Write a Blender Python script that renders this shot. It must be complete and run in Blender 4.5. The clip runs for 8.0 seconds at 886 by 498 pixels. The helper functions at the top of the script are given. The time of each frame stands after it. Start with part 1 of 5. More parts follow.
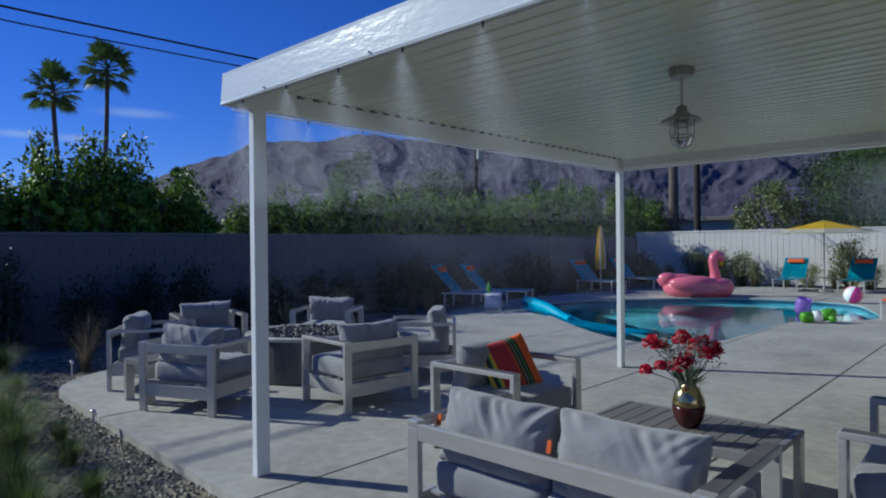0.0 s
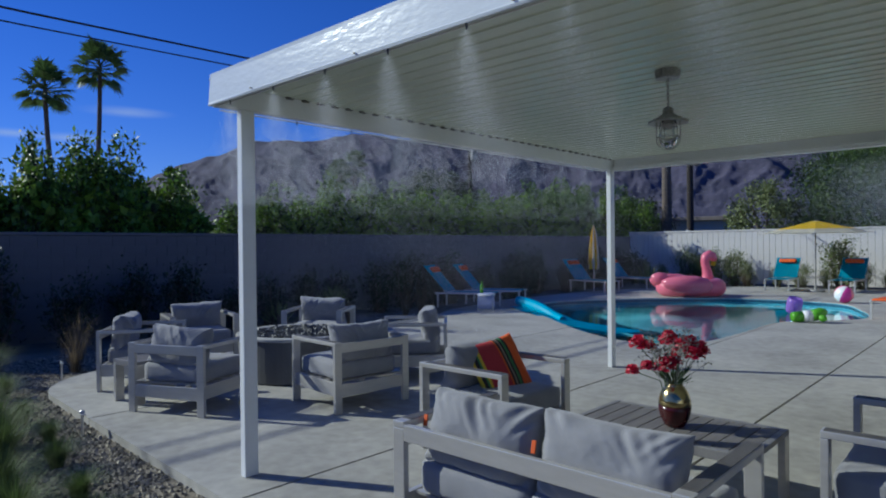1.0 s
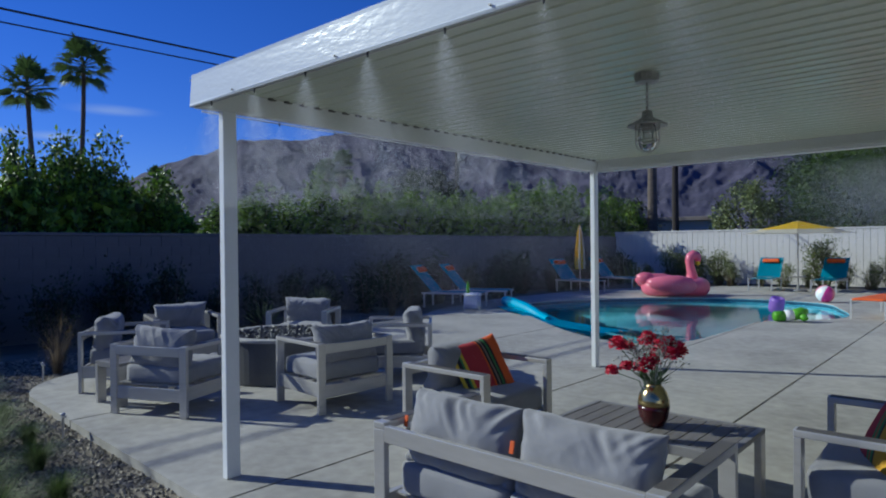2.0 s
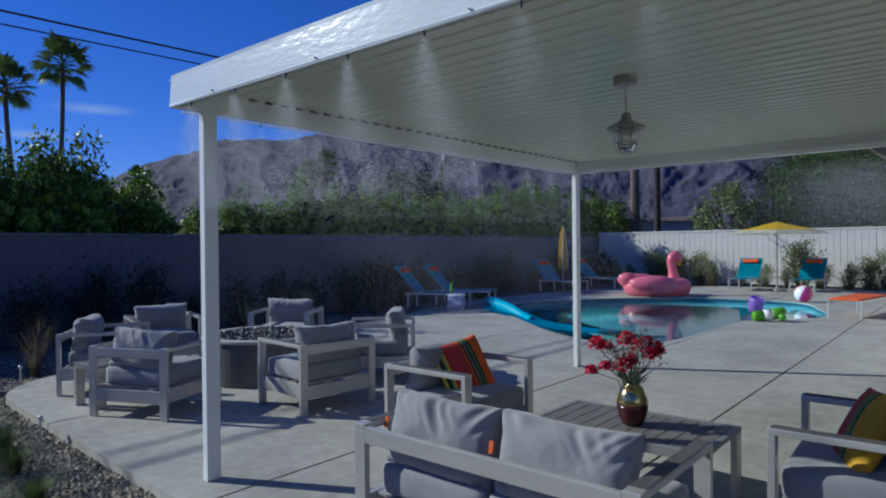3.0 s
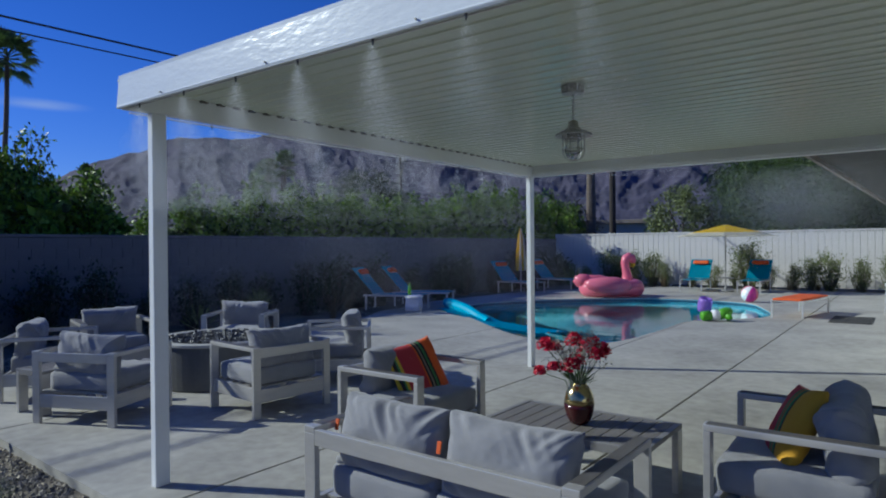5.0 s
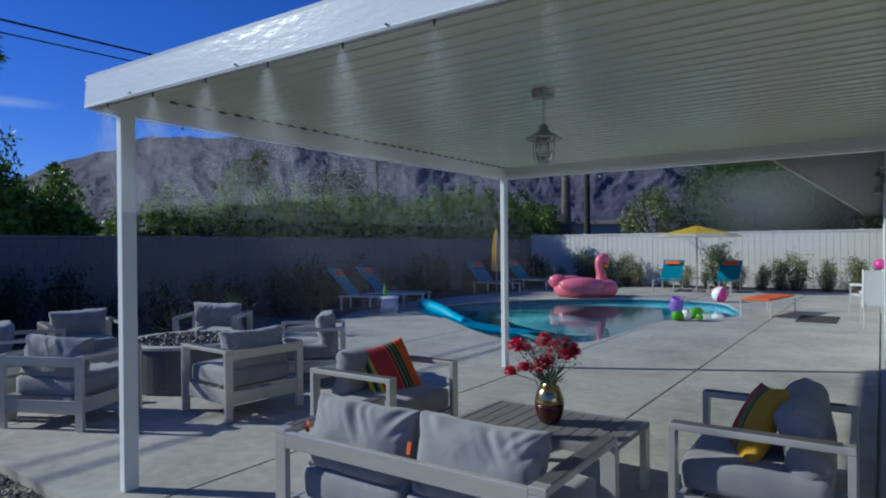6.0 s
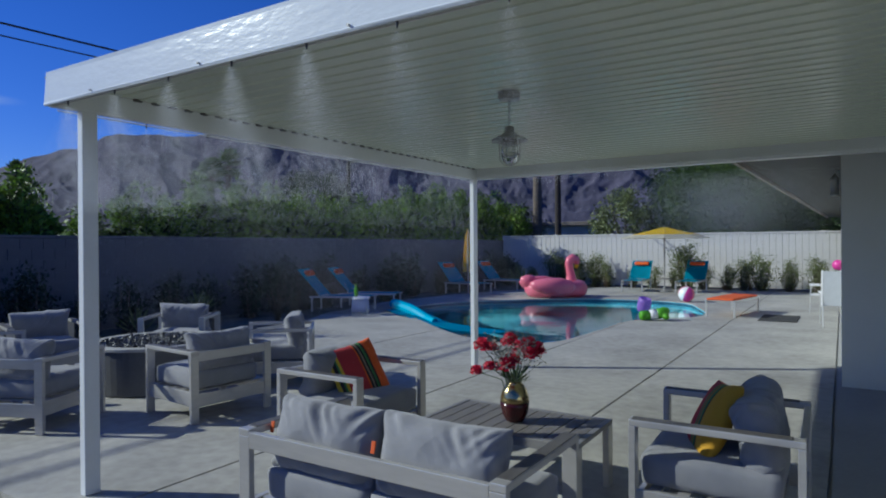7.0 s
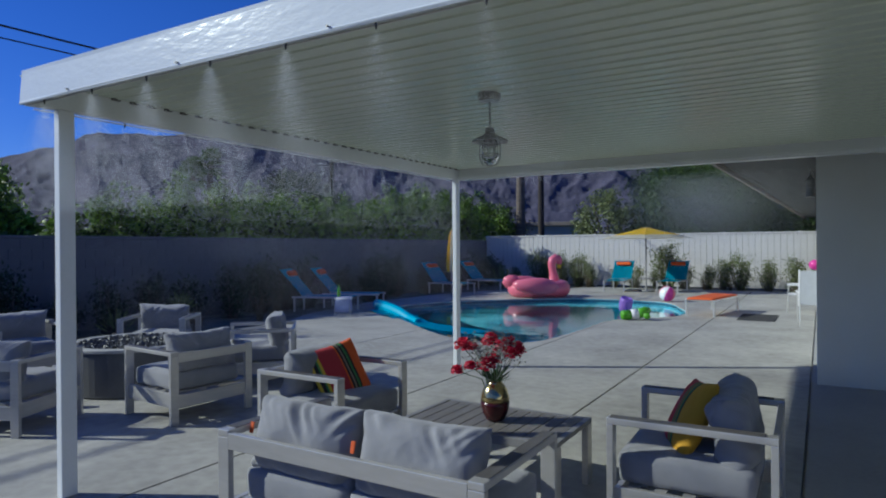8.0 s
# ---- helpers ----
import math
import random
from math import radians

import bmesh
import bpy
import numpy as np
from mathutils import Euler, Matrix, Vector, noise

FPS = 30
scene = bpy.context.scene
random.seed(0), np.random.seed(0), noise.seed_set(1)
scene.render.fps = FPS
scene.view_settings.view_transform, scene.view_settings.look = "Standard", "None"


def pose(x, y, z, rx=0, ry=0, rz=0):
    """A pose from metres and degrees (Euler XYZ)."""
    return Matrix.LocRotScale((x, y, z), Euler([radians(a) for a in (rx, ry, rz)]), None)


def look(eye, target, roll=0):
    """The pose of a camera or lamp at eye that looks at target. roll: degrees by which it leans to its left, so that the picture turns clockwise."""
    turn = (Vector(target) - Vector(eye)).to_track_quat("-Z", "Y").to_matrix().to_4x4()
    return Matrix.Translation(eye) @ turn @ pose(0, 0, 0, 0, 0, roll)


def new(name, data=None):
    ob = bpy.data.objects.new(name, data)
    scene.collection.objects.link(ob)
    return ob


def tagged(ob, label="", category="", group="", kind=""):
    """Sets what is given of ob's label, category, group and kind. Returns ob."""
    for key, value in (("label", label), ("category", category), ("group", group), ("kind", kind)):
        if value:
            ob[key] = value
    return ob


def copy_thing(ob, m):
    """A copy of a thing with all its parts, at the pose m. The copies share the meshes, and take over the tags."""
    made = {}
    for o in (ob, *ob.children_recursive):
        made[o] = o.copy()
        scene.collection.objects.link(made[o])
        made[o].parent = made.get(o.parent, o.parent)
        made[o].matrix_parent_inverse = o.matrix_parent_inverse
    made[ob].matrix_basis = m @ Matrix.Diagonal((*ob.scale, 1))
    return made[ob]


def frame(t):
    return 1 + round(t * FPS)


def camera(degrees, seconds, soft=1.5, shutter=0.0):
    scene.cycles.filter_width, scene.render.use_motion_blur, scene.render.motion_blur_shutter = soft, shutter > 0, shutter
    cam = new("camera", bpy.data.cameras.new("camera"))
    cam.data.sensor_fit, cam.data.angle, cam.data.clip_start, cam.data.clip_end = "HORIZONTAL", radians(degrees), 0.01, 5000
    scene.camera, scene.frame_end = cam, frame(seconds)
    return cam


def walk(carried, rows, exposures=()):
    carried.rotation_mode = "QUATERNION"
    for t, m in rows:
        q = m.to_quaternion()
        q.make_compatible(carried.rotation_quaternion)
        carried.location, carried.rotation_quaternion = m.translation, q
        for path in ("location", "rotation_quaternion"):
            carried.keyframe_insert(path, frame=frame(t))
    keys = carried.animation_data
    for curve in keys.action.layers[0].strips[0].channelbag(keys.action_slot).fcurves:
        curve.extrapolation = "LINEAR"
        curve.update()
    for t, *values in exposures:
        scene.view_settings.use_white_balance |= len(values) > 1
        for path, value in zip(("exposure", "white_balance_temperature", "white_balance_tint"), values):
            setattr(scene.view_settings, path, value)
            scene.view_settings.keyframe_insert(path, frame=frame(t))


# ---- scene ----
cam = camera(69.9, 8.0, soft=2.0)
PATH = [
    (0, (3.8, -2.225, 1.508), (2.429, -0.77, 1.499), -0.6),
    (0.5, (3.82, -2.214, 1.511), (2.452, -0.756, 1.501), -0.6),
    (1, (3.839, -2.202, 1.513), (2.479, -0.735, 1.503), -0.6),
    (1.5, (3.863, -2.192, 1.52), (2.516, -0.714, 1.509), -0.6),
    (3, (3.909, -2.19, 1.53), (2.614, -0.666, 1.519), -0.6),
    (3.5, (3.925, -2.19, 1.532), (2.651, -0.649, 1.522), -0.6),
    (4, (3.938, -2.19, 1.533), (2.689, -0.628, 1.523), -0.5),
    (4.5, (3.962, -2.193, 1.539), (2.738, -0.612, 1.529), -0.5),
    (6, (4.027, -2.202, 1.554), (2.889, -0.558, 1.546), -0.5),
    (6.5, (4.053, -2.2, 1.556), (2.947, -0.534, 1.547), -0.5),
    (7, (4.076, -2.202, 1.552), (3.009, -0.511, 1.545), -0.4),
    (7.5, (4.099, -2.204, 1.553), (3.06, -0.495, 1.546), -0.4),
    (8, (4.103, -2.205, 1.553), (3.079, -0.488, 1.546), -0.4),
]
walk(cam, [(t, look(eye, aim, roll)) for t, eye, aim, roll in PATH], [(0, -0.13, 5800, 0), (8, -0.13, 5800, 0)])

# ---- place ----
# world, sun and exposure
SUN_AZ, SUN_EL = math.atan2(-0.887, -0.46), radians(29.2)
world = bpy.data.worlds.new("sky")
scene.world = world
world.use_nodes = True
wn, wl = world.node_tree.nodes, world.node_tree.links
sky = wn.new("ShaderNodeTexSky")
sky.sky_type, sky.sun_disc = "NISHITA", False
sky.sun_elevation, sky.sun_rotation = SUN_EL, SUN_AZ
sky.air_density, sky.dust_density, sky.ozone_density, sky.altitude = 1.0, 0.0, 4.0, 200
wn["Background"].inputs["Strength"].default_value = 0.068
tone = wn.new("ShaderNodeHueSaturation")
tone.inputs["Saturation"].default_value = 1.2
deep = wn.new("ShaderNodeMix")
deep.data_type, deep.blend_type = "RGBA", "MULTIPLY"
deep.inputs["Factor"].default_value = 1.0
deep.inputs["B"].default_value = (0.68, 0.77, 1.55, 1)
wl.new(sky.outputs["Color"], tone.inputs["Color"])
wl.new(tone.outputs["Color"], deep.inputs["A"])
# thin streaks of cloud low over the palms: (direction, half length, half height)
geo_w = wn.new("ShaderNodeTexCoord")
streak = wn.new("ShaderNodeTexNoise")
streak.inputs["Scale"].default_value, streak.inputs["Detail"].default_value = 9.0, 4
squash = wn.new("ShaderNodeMapping")
squash.inputs["Scale"].default_value = (1.0, 1.0, 9.0)
wl.new(geo_w.outputs["Generated"], squash.inputs["Vector"])
wl.new(squash.outputs["Vector"], streak.inputs["Vector"])
colour = deep.outputs["Result"]
for (cx, cy, cz), half_l, half_h in (((-0.963, 0.222, 0.1515), 0.035, 0.005), ((-0.945, 0.288, 0.1505), 0.032, 0.0055), ((-0.918, 0.348, 0.190), 0.045, 0.006)):
    away = wn.new("ShaderNodeVectorMath")
    away.operation = "SUBTRACT"
    wl.new(geo_w.outputs["Generated"], away.inputs[0])
    away.inputs[1].default_value = (cx, cy, cz)
    shape = wn.new("ShaderNodeVectorMath")
    shape.operation = "MULTIPLY"
    shape.inputs[1].default_value = (1 / half_l, 1 / half_l, 1 / half_h)
    wl.new(away.outputs[0], shape.inputs[0])
    far_off = wn.new("ShaderNodeVectorMath")
    far_off.operation = "LENGTH"
    wl.new(shape.outputs[0], far_off.inputs[0])
    fade = wn.new("ShaderNodeMapRange")
    fade.interpolation_type = "SMOOTHSTEP"
    for key, val in (("From Min", 0.0), ("From Max", 1.6), ("To Min", 0.75), ("To Max", 0.0)):
        fade.inputs[key].default_value = val
    wl.new(far_off.outputs["Value"], fade.inputs["Value"])
    thin = wn.new("ShaderNodeMath")
    thin.operation = "MULTIPLY"
    wl.new(fade.outputs["Result"], thin.inputs[0])
    wl.new(streak.outputs["Fac"], thin.inputs[1])
    veil = wn.new("ShaderNodeMix")
    veil.data_type = "RGBA"
    veil.inputs["B"].default_value = (6.5, 7.6, 10.5, 1)
    wl.new(thin.outputs[0], veil.inputs["Factor"])
    wl.new(colour, veil.inputs["A"])
    colour = veil.outputs["Result"]
wl.new(colour, wn["Background"].inputs["Color"])
sun_data = bpy.data.lights.new("sun", "SUN")
sun_data.energy, sun_data.angle, sun_data.color = 4.7, radians(0.5), (1.0, 0.945, 0.84)
sun = new("sun", sun_data)
sun.matrix_world = look((-40 * math.cos(SUN_EL) * 0.887, -40 * math.cos(SUN_EL) * 0.46, 40 * math.sin(SUN_EL)), (0, 0, 0))


# materials
def material(name, base, rough=0.6, metal=0.0, vary=0.15, scale=8.0, fine=90.0, bump=0.15, spec=0.5, hue=None, island=0.0, stretch=None, through_light=0.0, coat=0.0, bump_scale=None, sheen=0.0):
    """Two scales of noise vary colour and roughness; fine noise gives relief."""
    m = bpy.data.materials.new(name)
    m.use_nodes = True
    n, l = m.node_tree.nodes, m.node_tree.links
    b = n["Principled BSDF"]
    b.inputs["Roughness"].default_value, b.inputs["Metallic"].default_value = rough, metal
    b.inputs["Specular IOR Level"].default_value = spec
    b.inputs["Coat Weight"].default_value = coat
    b.inputs["Sheen Weight"].default_value = sheen
    co = n.new("ShaderNodeTexCoord")
    mp = n.new("ShaderNodeMapping")
    mp.inputs["Scale"].default_value = stretch or (1, 1, 1)
    l.new(co.outputs["Object"], mp.inputs["Vector"])
    big, small = n.new("ShaderNodeTexNoise"), n.new("ShaderNodeTexNoise")
    for t, s in ((big, scale), (small, fine)):
        t.inputs["Scale"].default_value, t.inputs["Detail"].default_value = s, 4
        l.new(mp.outputs["Vector"], t.inputs["Vector"])
    add = n.new("ShaderNodeMath")
    add.operation = "MULTIPLY_ADD"
    add.inputs[1].default_value = 0.6
    half = n.new("ShaderNodeMath")
    half.operation = "MULTIPLY"
    half.inputs[1].default_value = 0.4
    l.new(small.outputs["Fac"], half.inputs[0])
    l.new(big.outputs["Fac"], add.inputs[0])
    l.new(half.outputs[0], add.inputs[2])
    last = add.outputs[0]
    if island:
        geo = n.new("ShaderNodeNewGeometry")
        mix = n.new("ShaderNodeMath")
        mix.operation = "MULTIPLY_ADD"
        off = n.new("ShaderNodeMath")
        off.operation = "SUBTRACT"
        off.inputs[1].default_value = 0.5
        l.new(geo.outputs["Random Per Island"], off.inputs[0])
        l.new(off.outputs[0], mix.inputs[0])
        mix.inputs[1].default_value = island
        l.new(last, mix.inputs[2])
        last = mix.outputs[0]
    ramp = n.new("ShaderNodeValToRGB")
    lo = [c * (1 - vary * 1.6) for c in base]
    hi = [min(1, c * (1 + vary)) for c in (hue or base)]
    ramp.color_ramp.elements[0].position, ramp.color_ramp.elements[1].position = 0.28, 0.72
    ramp.color_ramp.elements[0].color, ramp.color_ramp.elements[1].color = (*lo, 1), (*hi, 1)
    l.new(last, ramp.inputs["Fac"])
    l.new(ramp.outputs["Color"], b.inputs["Base Color"])
    if bump:
        bp = n.new("ShaderNodeBump")
        bp.inputs["Strength"].default_value, bp.inputs["Distance"].default_value = bump, 0.01
        src = small
        if bump_scale:
            src = n.new("ShaderNodeTexNoise")
            src.inputs["Scale"].default_value, src.inputs["Detail"].default_value = bump_scale, 3
            l.new(mp.outputs["Vector"], src.inputs["Vector"])
        l.new(src.outputs["Fac"], bp.inputs["Height"])
        l.new(bp.outputs["Normal"], b.inputs["Normal"])
    if through_light:
        tr, mx = n.new("ShaderNodeBsdfTranslucent"), n.new("ShaderNodeMixShader")
        l.new(ramp.outputs["Color"], tr.inputs["Color"])
        mx.inputs["Fac"].default_value = through_light
        l.new(b.outputs["BSDF"], mx.inputs[1])
        l.new(tr.outputs["BSDF"], mx.inputs[2])
        l.new(mx.outputs["Shader"], n["Material Output"].inputs["Surface"])
    return m


WHITE = material("white_painted_metal", (0.72, 0.74, 0.74), 0.32, vary=0.04, scale=3, fine=60, bump=0.05, bump_scale=22)
# white with the greenish deck bounce of the underside put into its colour
ROOF_WHITE = material("bounce_tinted_roof_panel", (0.61, 0.665, 0.545), 0.22, vary=0.05, scale=2, fine=30, bump=0.06, bump_scale=12)
ALU = material("brushed_aluminium", (0.53, 0.515, 0.485), 0.32, 0.45, vary=0.08, scale=5, fine=160, bump=0.04, stretch=(1, 1, 6))
FABRIC = material("grey_woven_fabric", (0.245, 0.247, 0.26), 0.9, vary=0.12, scale=7, fine=420, bump=0.25, spec=0.2, sheen=0.3)
SLAT = material("weathered_grey_slats", (0.16, 0.15, 0.142), 0.55, vary=0.2, scale=4, fine=70, bump=0.15, stretch=(8, 1, 1))
CONCRETE = material("broom_finished_concrete", (0.37, 0.36, 0.325), 0.78, vary=0.27, scale=0.9, fine=9, bump=0.3, bump_scale=160)
DARK_SLAB = material("dark_concrete", (0.33, 0.33, 0.32), 0.7, vary=0.12, scale=1.2, fine=40, bump=0.2)
GRAVEL = material("decomposed_granite", (0.2, 0.175, 0.13), 0.95, vary=0.45, scale=1.3, fine=45, bump=0.9, bump_scale=60)
STONE = material("gravel_stones", (0.28, 0.25, 0.185), 0.9, vary=0.45, scale=6, fine=60, bump=0.2, island=0.6)
BLOCK = material("grey_block_wall", (0.13, 0.13, 0.135), 0.9, vary=0.16, scale=1.4, fine=60, bump=0.35)
PIT = material("dark_cast_concrete", (0.1, 0.103, 0.104), 0.6, vary=0.2, scale=3, fine=40, bump=0.12)
LAVA = material("dark_glass_pebbles", (0.05, 0.055, 0.06), 0.55, vary=0.5, scale=20, fine=80, bump=0.1, island=0.9)
LEAF = material("hedge_leaf", (0.03, 0.07, 0.012), 0.5, vary=0.4, scale=1.3, fine=7, bump=0.0, hue=(0.16, 0.27, 0.03), island=0.45, through_light=0.25)
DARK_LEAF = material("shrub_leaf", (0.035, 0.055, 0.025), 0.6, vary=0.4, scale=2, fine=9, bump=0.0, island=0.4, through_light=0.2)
TREE_LEAF = material("tree_leaf", (0.045, 0.095, 0.016), 0.5, vary=0.35, scale=0.8, fine=5, bump=0.0, hue=(0.09, 0.15, 0.03), island=0.3, through_light=0.3)
OLIVE_LEAF = material("grey_green_leaf", (0.18, 0.22, 0.085), 0.55, vary=0.35, scale=2, fine=9, bump=0.0, island=0.4, through_light=0.3)
GRASS = material("desert_grass", (0.1, 0.15, 0.04), 0.7, vary=0.35, scale=4, fine=30, bump=0.0, island=0.6, through_light=0.3)
DRY = material("dry_grass", (0.21, 0.165, 0.105), 0.8, vary=0.3, scale=4, fine=30, bump=0.0, island=0.6, through_light=0.35)
BARK = material("palm_bark", (0.13, 0.105, 0.085), 0.9, vary=0.3, scale=3, fine=30, bump=0.6, stretch=(1, 1, 4))
FROND = material("palm_frond", (0.085, 0.145, 0.04), 0.4, vary=0.35, scale=1, fine=8, bump=0.0, island=0.5, through_light=0.3)
# blue of distance haze is mixed into this rock colour
HAZED_ROCK = material("hazed_mountain_rock", (0.026, 0.033, 0.073), 0.95, vary=0.4, scale=0.006, fine=0.06, bump=0.0, hue=(0.06, 0.055, 0.086))
POLE_WOOD = material("utility_pole_wood", (0.04, 0.032, 0.028), 0.9, vary=0.3, scale=3, fine=30, bump=0.4, stretch=(1, 1, 0.1))
WIRE = material("black_cable", (0.02, 0.02, 0.022), 0.6, vary=0.1, bump=0.0)
TURQ = material("turquoise_sling_fabric", (0.0, 0.3, 0.45), 0.75, vary=0.1, scale=6, fine=300, bump=0.1)
FOAM = material("turquoise_foam_mat", (0.0, 0.38, 0.6), 0.5, vary=0.1, scale=5, fine=120, bump=0.1, through_light=0.1)
ORANGE = material("orange_fabric", (0.62, 0.1, 0.015), 0.8, vary=0.12, scale=6, fine=300, bump=0.15)
YELLOW = material("yellow_canvas", (0.9, 0.68, 0.05), 0.8, vary=0.1, scale=4, fine=200, bump=0.1, through_light=0.35)
CREAM = material("cream_canvas", (0.75, 0.72, 0.6), 0.8, vary=0.06, scale=4, fine=200, bump=0.1, through_light=0.35)
PINK = material("pink_vinyl", (0.8, 0.2, 0.29), 0.28, vary=0.08, scale=3, fine=30, bump=0.1, bump_scale=9, through_light=0.2)
WHITE_VINYL = material("white_vinyl", (0.78, 0.78, 0.78), 0.3, vary=0.05, scale=3, fine=30, bump=0.1)
MAGENTA = material("magenta_vinyl", (0.7, 0.06, 0.35), 0.3, vary=0.06, bump=0.0, through_light=0.2)
PURPLE = material("purple_vinyl", (0.4, 0.24, 0.72), 0.3, vary=0.06, bump=0.0, through_light=0.5)
GREEN_VINYL = material("green_vinyl", (0.12, 0.4, 0.02), 0.35, vary=0.1, bump=0.0, through_light=0.2)
BLACK = material("black_vinyl", (0.02, 0.02, 0.02), 0.4, vary=0.1, bump=0.0)
POOL_TILE = material("pool_plaster", (0.13, 0.47, 0.62), 0.6, vary=0.1, scale=3, fine=30, bump=0.1)
FENCE = material("white_vinyl_fence", (0.62, 0.61, 0.58), 0.55, vary=0.08, scale=1.5, fine=30, bump=0.08)
STUCCO = material("white_stucco", (0.62, 0.64, 0.62), 0.85, vary=0.05, scale=1.5, fine=120, bump=0.4)
SOFFIT = material("dark_soffit", (0.1, 0.1, 0.095), 0.8, vary=0.15, scale=3, fine=40, bump=0.2)
SHINGLE = material("roof_edge_tan", (0.3, 0.26, 0.22), 0.8, vary=0.15, scale=3, fine=40, bump=0.2)
BRONZE = material("aged_galvanised_metal", (0.3, 0.3, 0.28), 0.45, 0.4, vary=0.25, scale=20, fine=90, bump=0.1)
STEM = material("flower_stem", (0.05, 0.11, 0.03), 0.5, vary=0.25, scale=20, fine=60, bump=0.0)
PETAL = material("red_petal", (0.6, 0.015, 0.06), 0.6, vary=0.25, scale=30, fine=120, bump=0.05, island=0.4, through_light=0.25)
GOLD = material("gold_glaze", (0.52, 0.42, 0.2), 0.16, 0.9, vary=0.12, scale=6, fine=40, bump=0.02)
MAROON = material("dark_red_glaze", (0.055, 0.008, 0.009), 0.2, vary=0.2, scale=8, fine=40, bump=0.02)
STEEL = material("pale_steel", (0.6, 0.6, 0.58), 0.35, 0.6, vary=0.08, bump=0.0)
HOSE = material("mist_line_tube", (0.05, 0.05, 0.05), 0.4, vary=0.1, bump=0.0)
ARM_TOP = material("dark_grey_composite", (0.1, 0.094, 0.088), 0.5, vary=0.2, scale=4, fine=70, bump=0.1, stretch=(8, 1, 1))
TABLE_GREY = material("grey_powder_coat", (0.2, 0.195, 0.19), 0.45, vary=0.1, scale=5, fine=60, bump=0.05)
MUSTARD = material("mustard_woven_fabric", (0.48, 0.27, 0.015), 0.85, vary=0.15, scale=8, fine=300, bump=0.2)


def stripes(name, bands, axis=0, rough=0.85):
    """Woven stripes across a cushion: bands are (upper limit 0..1, colour)."""
    m = material(name, (0.5, 0.5, 0.5), rough, bump=0.2, fine=300)
    n, l = m.node_tree.nodes, m.node_tree.links
    co, sep, ramp = n.new("ShaderNodeTexCoord"), n.new("ShaderNodeSeparateXYZ"), n.new("ShaderNodeValToRGB")
    l.new(co.outputs["Generated"], sep.inputs[0])
    l.new(sep.outputs[axis], ramp.inputs["Fac"])
    ramp.color_ramp.interpolation = "CONSTANT"
    el = ramp.color_ramp.elements
    el[0].position, el[0].color = 0.0, (*bands[0][1], 1)
    el[1].position, el[1].color = bands[0][0], (*bands[1][1], 1)
    for i in range(1, len(bands) - 1):
        e = el.new(bands[i][0])
        e.color = (*bands[i + 1][1], 1)
    l.new(ramp.outputs["Color"], n["Principled BSDF"].inputs["Base Color"])
    return m


RED_C, ORA_C, BLK_C, YEL_C, GRN_C = (0.4, 0.03, 0.04), (0.68, 0.11, 0.015), (0.02, 0.02, 0.02), (0.6, 0.42, 0.03), (0.06, 0.2, 0.06)
SERAPE = stripes("serape_stripes", [(0.05, YEL_C), (0.09, BLK_C), (0.12, GRN_C), (0.16, YEL_C), (0.5, RED_C), (0.53, ORA_C), (0.57, BLK_C), (0.6, (0.26, 0.2, 0.14)), (0.64, BLK_C), (0.68, GRN_C), (0.72, BLK_C), (1.0, ORA_C)])
SERAPE_2 = stripes("serape_stripes_yellow", [(0.12, (0.3, 0.02, 0.05)), (0.47, (0.42, 0.03, 0.045)), (0.53, GRN_C), (0.57, (0.4, 0.1, 0.03)), (0.63, GRN_C), (0.67, BLK_C), (1.0, (0.5, 0.27, 0.015))])


# mesh helpers
def bm_box(bm, x0, x1, y0, y1, z0, z1, bevel=0.0, m=None):
    vs = [bm.verts.new((x, y, z)) for x in (x0, x1) for y in (y0, y1) for z in (z0, z1)]
    fs = [bm.faces.new([vs[i] for i in q]) for q in ((0, 1, 3, 2), (4, 6, 7, 5), (0, 4, 5, 1), (2, 3, 7, 6), (0, 2, 6, 4), (1, 5, 7, 3))]
    if bevel:
        es = list({e for f in fs for e in f.edges})
        r = bmesh.ops.bevel(bm, geom=es, offset=bevel, segments=2, profile=0.6, affect="EDGES")
        vs = list({v for f in r["faces"] for v in f.verts} | {v for v in vs if v.is_valid})
    if m is not None:
        for v in vs:
            v.co = m @ v.co
    return vs


def box(*a, **k):
    bm = bmesh.new()
    bm_box(bm, *a, **k)
    return bm


def tube(bm, pts, radii, seg=8, cap=True):
    """A round tube along points."""
    pts = [Vector(p) for p in pts]
    if not hasattr(radii, "__len__"):
        radii = [radii] * len(pts)
    rings = []
    for i, p in enumerate(pts):
        d = (pts[min(i + 1, len(pts) - 1)] - pts[max(i - 1, 0)]).normalized()
        a = d.cross(Vector((0, 0, 1)) if abs(d.z) < 0.9 else Vector((1, 0, 0))).normalized()
        b = d.cross(a)
        rings.append([bm.verts.new(p + radii[i] * (math.cos(t) * a + math.sin(t) * b)) for t in (2 * math.pi * k / seg for k in range(seg))])
    for r, s in zip(rings, rings[1:]):
        for k in range(seg):
            bm.faces.new((r[k], r[(k + 1) % seg], s[(k + 1) % seg], s[k]))
    if cap:
        bm.faces.new(rings[0])
        bm.faces.new(rings[-1][::-1])
    return rings


